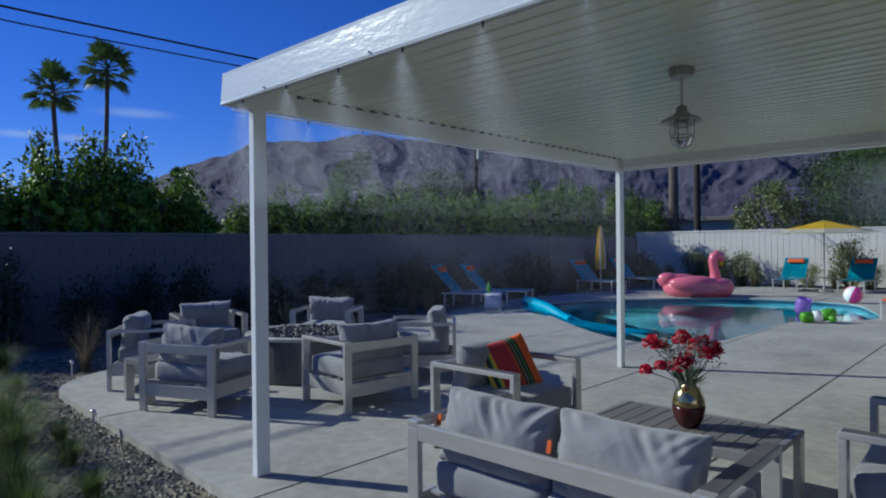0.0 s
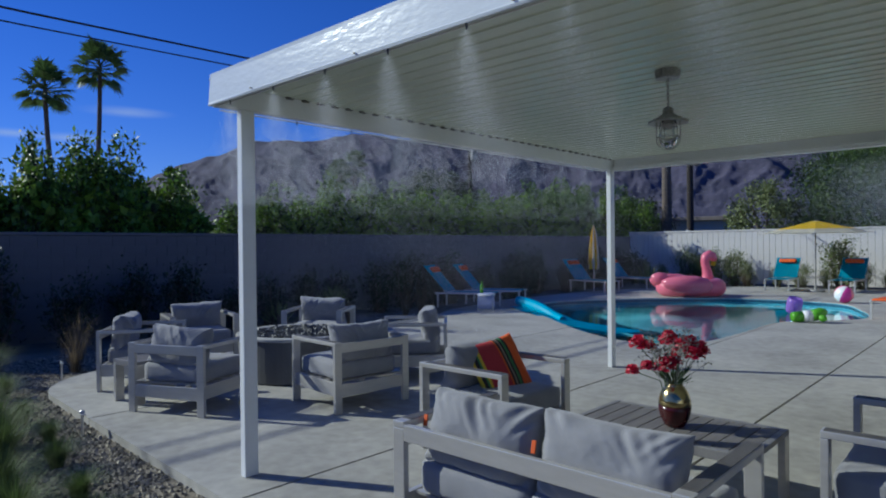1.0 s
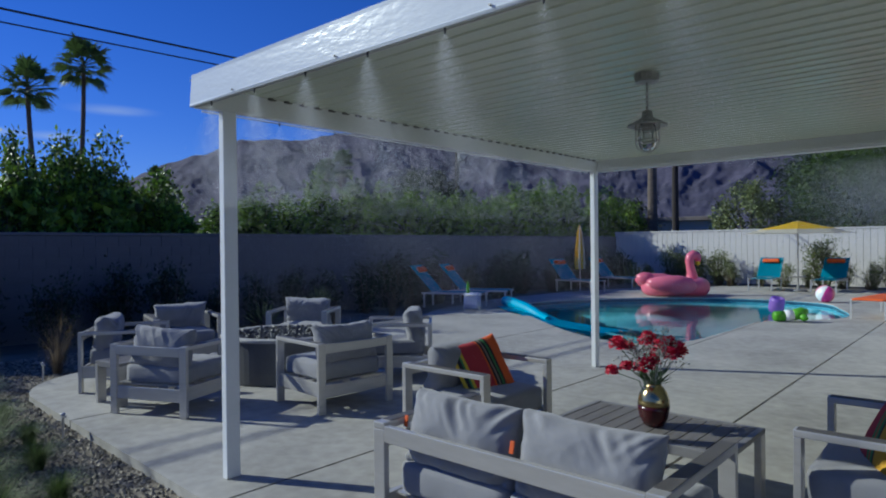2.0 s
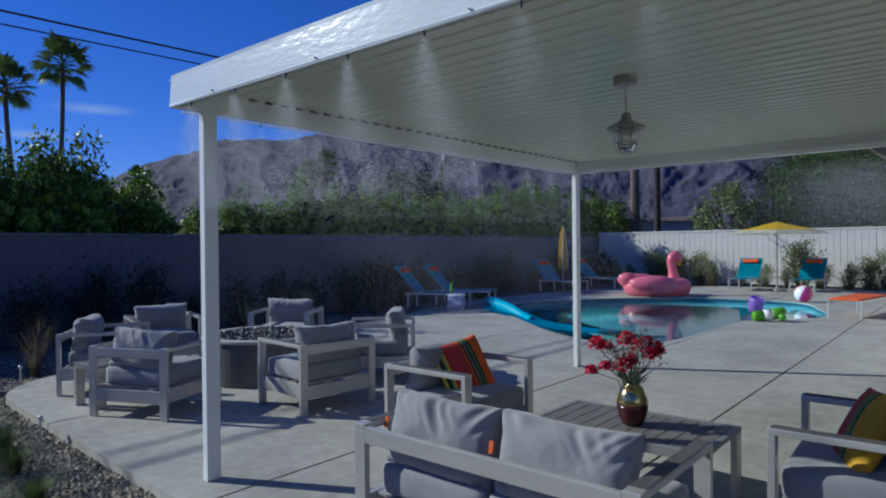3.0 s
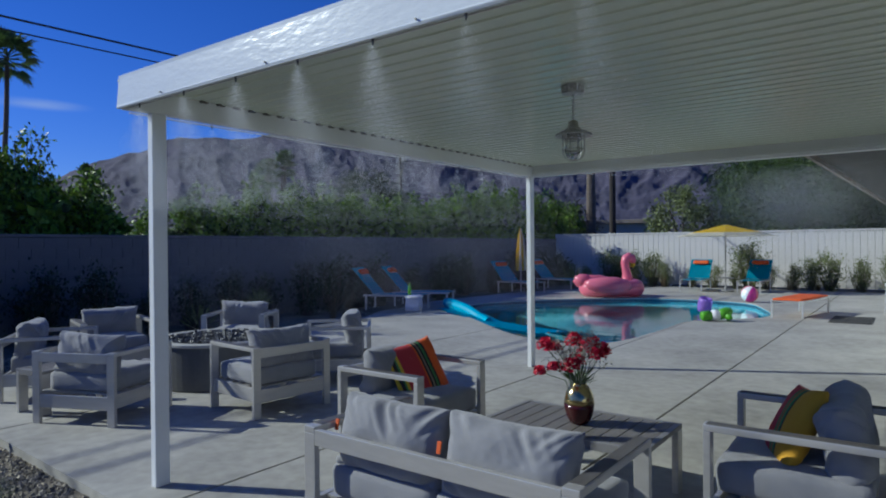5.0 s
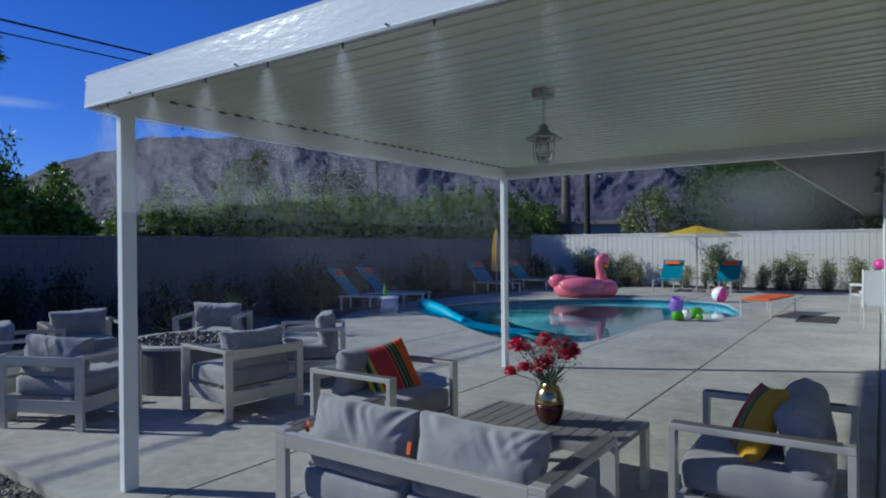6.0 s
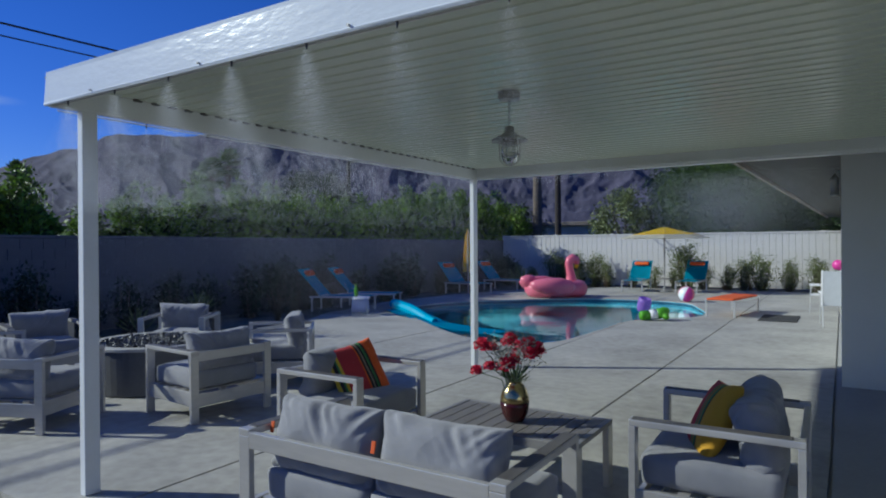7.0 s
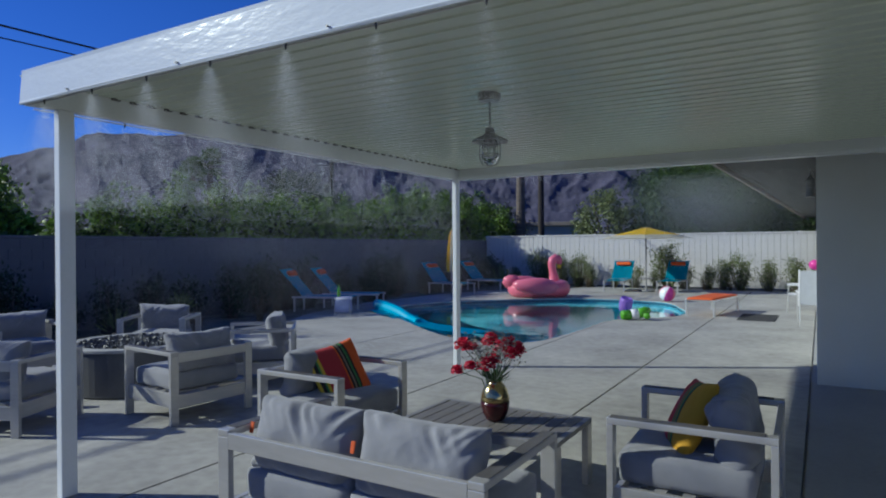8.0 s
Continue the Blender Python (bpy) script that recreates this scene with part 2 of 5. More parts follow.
def lathe(bm, profile, seg=32, at=(0, 0, 0)):
    """A turned body from (radius, height) pairs."""
    rings = [[bm.verts.new((at[0] + r * math.cos(t), at[1] + r * math.sin(t), at[2] + z)) for t in (2 * math.pi * k / seg for k in range(seg))] for r, z in profile]
    for r, s in zip(rings, rings[1:]):
        for k in range(seg):
            bm.faces.new((r[k], r[(k + 1) % seg], s[(k + 1) % seg], s[k]))
    bm.faces.new(rings[0][::-1])
    bm.faces.new(rings[-1])


def pillow(bm, w, h, d, m=None, n=52, pinch=0.6, seed=0, wrinkle=0.012, square=4.0):
    """A stuffed cushion, w wide (x), d thick (y), h high (z), puffed in the middle, with soft creases."""
    grid = {}
    rnd = random.Random(seed)
    o = Vector((rnd.random() * 50, rnd.random() * 50, rnd.random() * 50))
    u0 = rnd.uniform(-0.4, 0.5)
    for side in (0, 1):
        for i in range(n + 1):
            for j in range(n + 1):
                u, v = 2 * i / n - 1, 2 * j / n - 1
                edge = i in (0, n) or j in (0, n)
                if edge and side == 1:
                    grid[1, i, j] = grid[0, i, j]
                    continue
                puff = ((1 - abs(u) ** square) * (1 - abs(v) ** square)) ** 0.5
                shrink_u, shrink_v = 1 - 0.06 * (1 - v * v) * abs(u) ** 3 * pinch * 2, 1 - 0.06 * (1 - u * u) * abs(v) ** 3 * pinch * 2
                p = Vector((u * shrink_u * w / 2, 0, v * shrink_v * h / 2))
                # broad dents, slanting folds at the corners, and one bunch of folds along the top
                corner = max(0.0, abs(u) - 0.45) * max(0.0, abs(v) - 0.05) * 3.0
                bunch = math.exp(-((u - u0) / 0.32) ** 2) * max(0.0, v + 0.1)
                fold = 2.2 * noise.noise(Vector((u * 6.0 - math.copysign(3.5, u) * v, v * 0.8, side * 5)) + o)
                pleat = 2.2 * noise.noise(Vector((u * 7.5 + v * 2.6, v * 0.4, side * 7)) + o)
                crease = 0.9 * wrinkle * noise.noise(Vector((u * 1.9, v * 1.4, side * 9)) + o) + 1.05 * wrinkle * (corner * fold + 0.9 * bunch * pleat) + wrinkle * 0.1 * noise.noise(Vector((u * 12, v * 7, side * 5)) + o)
                y = (1 if side else -1) * (d / 2 * puff + crease * puff ** 0.3)
                p.y = 0 if edge else y
                p.z += 0.5 * wrinkle * noise.noise(Vector((u * 3, side, v)) + o)
                grid[side, i, j] = bm.verts.new(m @ p if m else p)
        for i in range(n):
            for j in range(n):
                q = [grid[side, i, j], grid[side, i + 1, j], grid[side, i + 1, j + 1], grid[side, i, j + 1]]
                bm.faces.new(q if not side else q[::-1])


def soft_box(bm, w, d, h, m=None, r=0.045, seed=0, crown=0.02):
    """A seat cushion: rounded box, slightly crowned and creased."""
    rnd = random.Random(seed)
    o = Vector((rnd.random() * 40, rnd.random() * 40, 3))
    start = len(bm.verts)
    n = 12
    vs = {}
    for i in range(n + 1):
        for j in range(n + 1):
            for k in range(5):
                if 0 < i < n and 0 < j < n and 0 < k < 4:
                    continue
                u, v, t = 2 * i / n - 1, 2 * j / n - 1, k / 2 - 1
                p = Vector((u * w / 2, v * d / 2, t * h / 2))
                inner = Vector((max(-w / 2 + r, min(w / 2 - r, p.x)), max(-d / 2 + r, min(d / 2 - r, p.y)), max(-h / 2 + r, min(h / 2 - r, p.z))))
                away = p - inner
                if away.length > 1e-6:
                    p = inner + away.normalized() * r
                p.z += crown * (1 - u * u) * (1 - v * v) * (1 if t > 0 else 0)
                p += 0.006 * noise.noise_vector(p * 9 + o)
                vs[i, j, k] = bm.verts.new(m @ p if m else p)
    for k in (0, 4):
        for i in range(n):
            for j in range(n):
                q = [vs[i, j, k], vs[i + 1, j, k], vs[i + 1, j + 1, k], vs[i, j + 1, k]]
                bm.faces.new(q if k else q[::-1])
    for k in range(4):
        for i in range(n):
            for j in (0, n):
                q = [vs[i, j, k], vs[i + 1, j, k], vs[i + 1, j, k + 1], vs[i, j, k + 1]]
                bm.faces.new(q if j == 0 else q[::-1])
            for a in (0, n):
                q = [vs[a, i, k], vs[a, i + 1, k], vs[a, i + 1, k + 1], vs[a, i, k + 1]]
                bm.faces.new(q[::-1] if a == 0 else q)


def mesh_of(name, bm, mat, smooth=False):
    me = bpy.data.meshes.new(name)
    bm.normal_update()
    bm.to_mesh(me)
    bm.free()
    me.materials.append(mat)
    if smooth:
        for p in me.polygons:
            p.use_smooth = True
    return me


def part(name, bm, mat, parent=None, label="", smooth=False, at=None):
    ob = new(name, mesh_of(name, bm, mat, smooth))
    if parent:
        ob.parent = parent
    if at is not None:
        ob.matrix_basis = at
    if label:
        ob["label"] = label
    return ob


def thing(name, label, category, at=None, group=""):
    ob = new(name)
    ob.empty_display_size = 0.2
    if at is not None:
        ob.matrix_basis = at
    return tagged(ob, label, category, group)


def structure(name, bm, mat, label="", category="", smooth=False):
    return tagged(part(name, bm, mat, None, label, smooth), label, category, kind="structure")


def from_faces(verts, faces):
    bm = bmesh.new()
    vs = [bm.verts.new(v) for v in verts]
    for f in faces:
        bm.faces.new([vs[i] for i in f])
    return bm


def mesh_fast(name, verts, faces, mat, smooth=False):
    me = bpy.data.meshes.new(name)
    me.from_pydata(verts, [], faces)
    me.materials.append(mat)
    if smooth:
        for p in me.polygons:
            p.use_smooth = True
    return me


# ---- ground, deck and pool ----
DECK = [(-4.8, 1.1), (-4.85, 5.2), (-5.4, 7.2), (-6.3, 9.0), (-6.9, 12.0), (-6.7, 15.5), (-5.6, 18.9), (-3.0, 21.2), (12.0, 21.2), (12.0, -0.34), (0.3, -0.315)]
# the near corner is a quarter ellipse
DECK += [(-3.55 - 1.25 * math.sin(radians(a)), 1.1 - 1.26 * math.cos(radians(a))) for a in range(0, 90, 6)]
HOLE = (-6.0, 2.0, 6.6, 17.0)


def smooth_loop(pts, n=8):
    """A closed Catmull-Rom curve through plan corners."""
    out = []
    for i in range(len(pts)):
        p = [Vector(pts[(i + k) % len(pts)]) for k in (-1, 0, 1, 2)]
        for j in range(n):
            t = j / n
            out.append(0.5 * (2 * p[1] + (p[2] - p[0]) * t + (2 * p[0] - 5 * p[1] + 4 * p[2] - p[3]) * t * t + (3 * p[1] - p[0] - 3 * p[2] + p[3]) * t ** 3))
    return out


POOL = smooth_loop([(-0.55, 6.95), (0.12, 7.5), (0.27, 9.0), (0.32, 10.8), (0.75, 11.45), (1.45, 12.6), (1.1, 14.3), (0.2, 15.9), (-2.2, 15.9), (-4.3, 14.2), (-5.4, 12.3), (-5.1, 10.4), (-3.5, 8.9), (-1.7, 7.4)])


def prism(loop, z0, z1):
    bm = bmesh.new()
    lo = [bm.verts.new((p[0], p[1], z0)) for p in loop]
    hi = [bm.verts.new((p[0], p[1], z1)) for p in loop]
    bm.faces.new(lo[::-1])
    bm.faces.new(hi)
    for i in range(len(loop)):
        j = (i + 1) % len(loop)
        bm.faces.new((lo[i], lo[j], hi[j], hi[i]))
    bmesh.ops.recalc_face_normals(bm, faces=bm.faces)
    return bm


def cut(base, cutters, name):
    """The mesh of base (a bmesh) with other bodies taken away or kept."""
    ob = new("temporary", mesh_of("temporary", base, CONCRETE))
    extra = []
    for bm, op in cutters:
        c = new("temporary", mesh_of("temporary", bm, CONCRETE))
        extra.append(c)
        md = ob.modifiers.new("cut", "BOOLEAN")
        md.operation, md.object, md.solver = op, c, "EXACT"
    deps = bpy.context.evaluated_depsgraph_get()
    me = bpy.data.meshes.new_from_object(ob.evaluated_get(deps))
    me.name = name
    for o in (ob, *extra):
        bpy.data.objects.remove(o)
    return me


# open ground in one sheet with a gap for the pool
R = 4500.0
x0, x1, y0, y1 = HOLE
gx, gy = (-R, -60, x0, x1, 60, R), (-R, -60, y0, y1, 60, R)
gv = [(x, y, -0.07) for y in gy for x in gx]
gf = [(r * 6 + c, r * 6 + c + 1, r * 6 + c + 7, r * 6 + c + 6) for r in range(5) for c in range(5) if (r, c) != (2, 2)]
ground = new("ground", mesh_fast("ground", gv, gf, GRAVEL))
tagged(ground, "tan and grey decomposed granite desert ground", "ground", kind="structure")

deck = new("pavement")
tagged(deck, "pale broom-finished concrete pool deck with joints", "pavement", kind="structure")
J = 0.012
cross = {(-8.0, -2.36): (-1, 16.5, 25), (-2.36, 0.34): (-1, 16.5, 25), (0.34, 2.14): (-1, 16.5, 25), (2.14, 4.0): (-1, 16.5, 25)}
for (a, b), cuts in cross.items():
    for c, d in zip(cuts, cuts[1:]):
        panel = box(a + J, b - J, c + J, d - J, -0.15, 0.0)
        me = cut(panel, [(prism(DECK, -0.3, 0.2), "INTERSECT"), (prism(POOL, -1, 1), "DIFFERENCE")], "slab")
        if not me.polygons:
            continue
        me.materials.clear()
        me.materials.append(CONCRETE)
        ob = new("slab", me)
        ob.parent = deck
me = cut(box(4.0 + J, 12, -0.34, 21.2, -0.15, 0.012), [], "slab")
me.materials.clear()
me.materials.append(DARK_SLAB)
ob = new("slab", me)
ob.parent = deck
ob["label"] = "darker smooth concrete slab along the house"
# bed of the joints
bed = structure("joint_bed", prism([(p[0] * 0.996, p[1] * 0.996 + 0.01) for p in DECK], -0.2, -0.075), DARK_SLAB, "dark joint bed below the deck", "pavement")
bed.data = cut(prism([(p[0] * 0.996, p[1] * 0.996 + 0.01) for p in DECK], -0.14, -0.03), [(prism(POOL, -1, 1), "DIFFERENCE")], "joint_bed")
bed.data.materials.clear()
bed.data.materials.append(DARK_SLAB)

# pool shell, waterline and water
pool = thing("swimming_pool", "freeform swimming pool with pale blue plaster", "swimming pool")
pool["kind"] = "structure"
n = len(POOL)
centre = sum((Vector(p) for p in POOL), Vector((0, 0))) / n
vs, fs = [], []
for z, s in ((-0.02, 1.0), (-0.4, 0.995), (-0.55, 0.95), (-0.65, 0.8)):
    vs += [(*(centre + (Vector(p) - centre) * s), z) for p in POOL]
for r in range(3):
    fs += [(r * n + i, r * n + n + i, r * n + n + (i + 1) % n, r * n + (i + 1) % n) for i in range(n)]
fs.append(tuple(range(3 * n, 4 * n)))
shell = new("shell", mesh_fast("shell", vs, fs, POOL_TILE, True))
shell.parent = pool
DARK_TILE = material("waterline_tile", (0.03, 0.1, 0.16), 0.25, vary=0.3, scale=12, fine=30, bump=0.05)
vs = [(*(centre + (Vector(p) - centre) * 0.9985), z) for z in (-0.03, -0.26) for p in POOL]
fs = [(i, n + i, n + (i + 1) % n, (i + 1) % n) for i in range(n)]
band = new("waterline_tiles", mesh_fast("waterline_tiles", vs, fs, DARK_TILE, True))
band.parent = pool
WATER = bpy.data.materials.new("pool_water")
WATER.use_nodes = True
n_, l_ = WATER.node_tree.nodes, WATER.node_tree.links
n_.remove(n_["Principled BSDF"])
clear, gloss, mixw, fres, wav, bpw = (n_.new("ShaderNode" + k) for k in ("BsdfRefraction", "BsdfGlossy", "MixShader", "Fresnel", "TexNoise", "Bump"))
clear.inputs["Color"].default_value = (0.72, 0.94, 0.97, 1)
clear.inputs["IOR"].default_value, clear.inputs["Roughness"].default_value = 1.33, 0.0
gloss.inputs["Roughness"].default_value = 0.02
fres.inputs["IOR"].default_value = 1.33
wav.inputs["Scale"].default_value, wav.inputs["Detail"].default_value = 3.0, 2
bpw.inputs["Strength"].default_value, bpw.inputs["Distance"].default_value = 0.12, 0.03
tcw = n_.new("ShaderNodeTexCoord")
l_.new(tcw.outputs["Object"], wav.inputs["Vector"])
l_.new(wav.outputs["Fac"], bpw.inputs["Height"])
l_.new(bpw.outputs["Normal"], gloss.inputs["Normal"])
l_.new(bpw.outputs["Normal"], fres.inputs["Normal"])
l_.new(bpw.outputs["Normal"], clear.inputs["Normal"])
l_.new(fres.outputs["Fac"], mixw.inputs["Fac"])
l_.new(clear.outputs[0], mixw.inputs[1])
l_.new(gloss.outputs[0], mixw.inputs[2])
l_.new(mixw.outputs[0], n_["Material Output"].inputs["Surface"])
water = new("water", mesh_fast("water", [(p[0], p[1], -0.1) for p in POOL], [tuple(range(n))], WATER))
# surface casts no shadow, so direct sun reaches the pool floor
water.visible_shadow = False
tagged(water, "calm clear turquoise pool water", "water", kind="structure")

# ---- walls, fence, house ----
WALL_X, WALL_TOP, FENCE_Y = -8.5, 1.82, 22.7
wall = new("wall_west")
tagged(wall, "dark grey painted concrete block garden wall", "wall", kind="structure")
part("core", box(WALL_X - 0.19, WALL_X - 0.01, -14, FENCE_Y, -0.3, WALL_TOP - 0.06), BLOCK, wall)
part("cap", box(WALL_X - 0.22, WALL_X + 0.02, -14, FENCE_Y, WALL_TOP - 0.055, WALL_TOP, bevel=0.008), BLOCK, wall)
rows = 9
bh = (WALL_TOP - 0.06) / rows
blk = mesh_of("block", box(0, 0.012, 0.004, 0.394, 0.004, bh - 0.004), BLOCK)
far_v, far_f = [], []
count = 0
for r in range(rows):
    y = -0.2 - (0.2 if r % 2 else 0)
    while y < FENCE_Y - 0.5:
        if r >= 5 and y < 16 and count < 220:
            o = new("block", blk)
            o.parent = wall
            o.location = (WALL_X - 0.01, y, r * bh)
            count += 1
        else:
            b0 = len(far_v)
            far_v += [(WALL_X + 0.002, y + 0.004, r * bh + 0.004), (WALL_X + 0.002, y + 0.394, r * bh + 0.004), (WALL_X + 0.002, y + 0.394, r * bh + bh - 0.004), (WALL_X + 0.002, y + 0.004, r * bh + bh - 0.004)]
            far_f.append((b0, b0 + 1, b0 + 2, b0 + 3))
        y += 0.4
o = new("block_courses", mesh_fast("block_courses", far_v, far_f, BLOCK))
o.parent = wall
o["kind"] = "stuff"

fence = new("fence")
tagged(fence, "white vertical board privacy fence behind the pool", "fence", kind="structure")
board = mesh_of("board", box(0.004, 0.196, -0.012, 0.012, 0.0, 1.93, bevel=0.004), FENCE)
x = WALL_X
i = 0
post_me = mesh_of("fence_post", box(-0.06, 0.06, -0.06, 0.06, -0.1, 2.02, bevel=0.01), FENCE)
while x < 13:
    o = new("board", board)
    o.parent = fence
    o.location = (x, FENCE_Y + random.uniform(-0.004, 0.004), 0)
    if i % 12 == 0:
        o = new("fence_post", post_me)
        o.parent = fence
        o.location = (x, FENCE_Y + 0.08, 0)
    x += 0.2
    i += 1
part("rail", box(WALL_X, 13, FENCE_Y - 0.03, FENCE_Y + 0.03, 1.94, 2.0, bevel=0.006), FENCE, fence)

house = new("wall_house")
tagged(house, "white stucco house wall beside the patio cover", "wall", kind="structure")
part("wall", box(4.06, 14, 5.87, 20.4, -0.1, 2.52), STUCCO, house)
part("wall", box(10.0, 14, -6.0, 5.86, -0.1, 2.52), STUCCO, house)
eave = new("roof_eave")
tagged(eave, "dark soffit and tan edge of the house roof overhang", "roof", kind="structure")
part("soffit", from_faces([(3.06, 5.125, 2.52), (14, 5.125, 2.52), (14, 24.4, 2.52), (3.65, 24.4, 2.52), (3.06, 5.125, 2.62), (14, 5.125, 3.6), (14, 24.4, 3.6), (3.65, 24.4, 2.62)],
     [(3, 2, 1, 0), (4, 5, 6, 7), (0, 1, 5, 4), (1, 2, 6, 5), (2, 3, 7, 6), (3, 0, 4, 7)]), SOFFIT, eave)
part("fascia", from_faces([(3.01, 5.125, 2.47), (3.05, 5.125, 2.47), (3.64, 24.4, 2.47), (3.6, 24.4, 2.47), (3.01, 5.125, 2.65), (3.05, 5.125, 2.65), (3.64, 24.4, 2.65), (3.6, 24.4, 2.65)],
     [(3, 2, 1, 0), (4, 5, 6, 7), (0, 1, 5, 4), (1, 2, 6, 5), (2, 3, 7, 6), (3, 0, 4, 7)]), SHINGLE, eave)


# ---- patio cover ----
cover = thing("patio_cover", "white aluminium patio cover with ribbed underside", "patio cover")
Z0, Z1, YN, YF, XL, XR = 2.42, 2.62, -0.25, 5.12, -0.02, 9.98
XF = 0.012  # end of the fascia
post = mesh_of("post", box(-0.0285, 0.0285, -0.049, 0.049, 0.001, 2.42, bevel=0.005), WHITE)
for px, py in ((0.023, 0.002), (0.045, 4.935), (8.4, 0)):
    o = new("post", post)
    o.parent = cover
    o.location = (px, py, 0)
part("side_beam", box(XL, 0.055, YN + 0.04, YF - 0.04, Z0, Z1 - 0.06, bevel=0.006), WHITE, cover)
# top raised out of sight above the roof to keep sun off the house wall
part("far_beam", box(0.056, XR, YF - 0.12, YF, Z0, Z1 + 0.12, bevel=0.006), WHITE, cover)
part("far_gutter_lip", box(0.057, XR, YF - 0.15, YF - 0.121, Z0 + 0.02, Z0 + 0.05, bevel=0.004), WHITE, cover)
bm = bmesh.new()
prof = [(YN, Z0 - 0.005), (YN - 0.003, Z0 + 0.002), (YN - 0.004, Z0 + 0.008), (YN - 0.001, Z0 + 0.014), (YN + 0.012, Z1 - 0.02), (YN + 0.011, Z1), (YN + 0.045, Z1), (YN + 0.036, Z0 + 0.0)]
secs = 70
ringsf = []
for k in range(secs + 1):
    xx = XF + (XR - XF) * k / secs
    ringsf.append([bm.verts.new((xx, py + 0.0022 * noise.noise(Vector((xx * 1.3, q * 0.7, 2))), pz)) for q, (py, pz) in enumerate(prof)])
for a, b in zip(ringsf, ringsf[1:]):
    for q in range(len(prof)):
        bm.faces.new((a[q], a[(q + 1) % len(prof)], b[(q + 1) % len(prof)], b[q]))
bm.faces.new(ringsf[0])
bm.faces.new(ringsf[-1][::-1])
bmesh.ops.recalc_face_normals(bm, faces=bm.faces)
FASCIA = material("wavy_white_fascia", (0.66, 0.7, 0.715), 0.15, vary=0.04, scale=3, fine=60, bump=0.19, bump_scale=18, stretch=(0.8, 1.0, 2.0))
fascia_ob = part("fascia", bm, FASCIA, cover, "glossy white fascia with slight waves")
# roof pans, ribs along x
pitch_r = 0.131
y = YN + 0.04
k = 0
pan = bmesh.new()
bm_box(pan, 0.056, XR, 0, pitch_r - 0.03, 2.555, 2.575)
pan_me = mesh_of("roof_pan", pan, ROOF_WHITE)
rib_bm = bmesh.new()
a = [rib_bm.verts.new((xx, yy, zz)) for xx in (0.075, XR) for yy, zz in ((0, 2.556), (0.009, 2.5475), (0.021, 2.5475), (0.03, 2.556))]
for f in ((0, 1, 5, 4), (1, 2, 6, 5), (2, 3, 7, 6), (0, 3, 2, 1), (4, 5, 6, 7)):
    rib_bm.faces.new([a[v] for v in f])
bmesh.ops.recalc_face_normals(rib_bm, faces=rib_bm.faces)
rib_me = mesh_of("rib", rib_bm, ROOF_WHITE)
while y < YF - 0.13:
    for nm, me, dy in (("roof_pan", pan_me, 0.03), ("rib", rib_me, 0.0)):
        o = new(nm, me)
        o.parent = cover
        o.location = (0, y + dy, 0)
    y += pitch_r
# dark boxes stand in for the shadow in the openings at the rib ends
GAP_SHADE = material("painted_gap_shade", (0.12, 0.12, 0.115), 0.8, vary=0.1, bump=0.0)
gap_shade_me = mesh_of("rib_end_shade", box(0.0555, 0.08, -0.025, 0.03, 2.542, 2.5548), GAP_SHADE)
y = YN + 0.04 + 4 * pitch_r
while y < YF - 0.2:
    o = new("rib_end_shade", gap_shade_me)
    o.parent = cover
    o.location = (0, y, 0)
    y += pitch_r
part("roof_skin", box(XL + 0.01, XR, YN + 0.05, YF - 0.01, 2.58, 2.62), WHITE, cover)
# screws along the fascia's bottom edge, and the mist line with its nozzles
for k in range(11):
    xx = 0.53 + k * 0.94
    o = bmesh.new()
    tube(o, [(xx, YN - 0.014, Z0 + 0.02), (xx, YN - 0.002, Z0 + 0.02)], 0.005, 8)
    part("screw", o, BRONZE, fascia_ob)
for zz in (Z0 + 0.02, Z0 + 0.09, Z0 + 0.17):
    o = bmesh.new()
    tube(o, [(XF - 0.008, YN + 0.015, zz), (XF + 0.004, YN + 0.015, zz)], 0.007, 8)
    part("screw", o, BRONZE, fascia_ob)
mist_line = thing("mist_line", "thin grey misting tube with nozzles under the fascia", "misting line")
bm = bmesh.new()
tube(bm, [(XL + 0.08, YN + 0.03, Z0 - 0.003), (XR - 0.3, YN + 0.045, Z0 - 0.003)], 0.005, 8)
tube_x = part("tube", bm, STEEL, mist_line)
NOZZLES = []
for k in range(16):
    NOZZLES.append((0.262 + 0.475 * k, YN + 0.012, Z0 - 0.03))
for k in range(9):
    NOZZLES.append((XL - 0.012, 0.44 + 0.5 * k, Z0 - 0.03))
bm = bmesh.new()
tube(bm, [(XL - 0.012, YN + 0.1, Z0 - 0.008), (XL - 0.012, YF - 0.2, Z0 - 0.008)], 0.005, 8)
tube_y = part("tube", bm, STEEL, mist_line)
for q in NOZZLES:
    bm = bmesh.new()
    tube(bm, [(q[0], q[1], Z0 + 0.004), (q[0], q[1], Z0 - 0.012), (q[0], q[1], Z0 - 0.03)], [0.005, 0.006, 0.003], 8)
    part("nozzle", bm, HOSE, tube_x if q[1] < YN + 0.1 else tube_y)


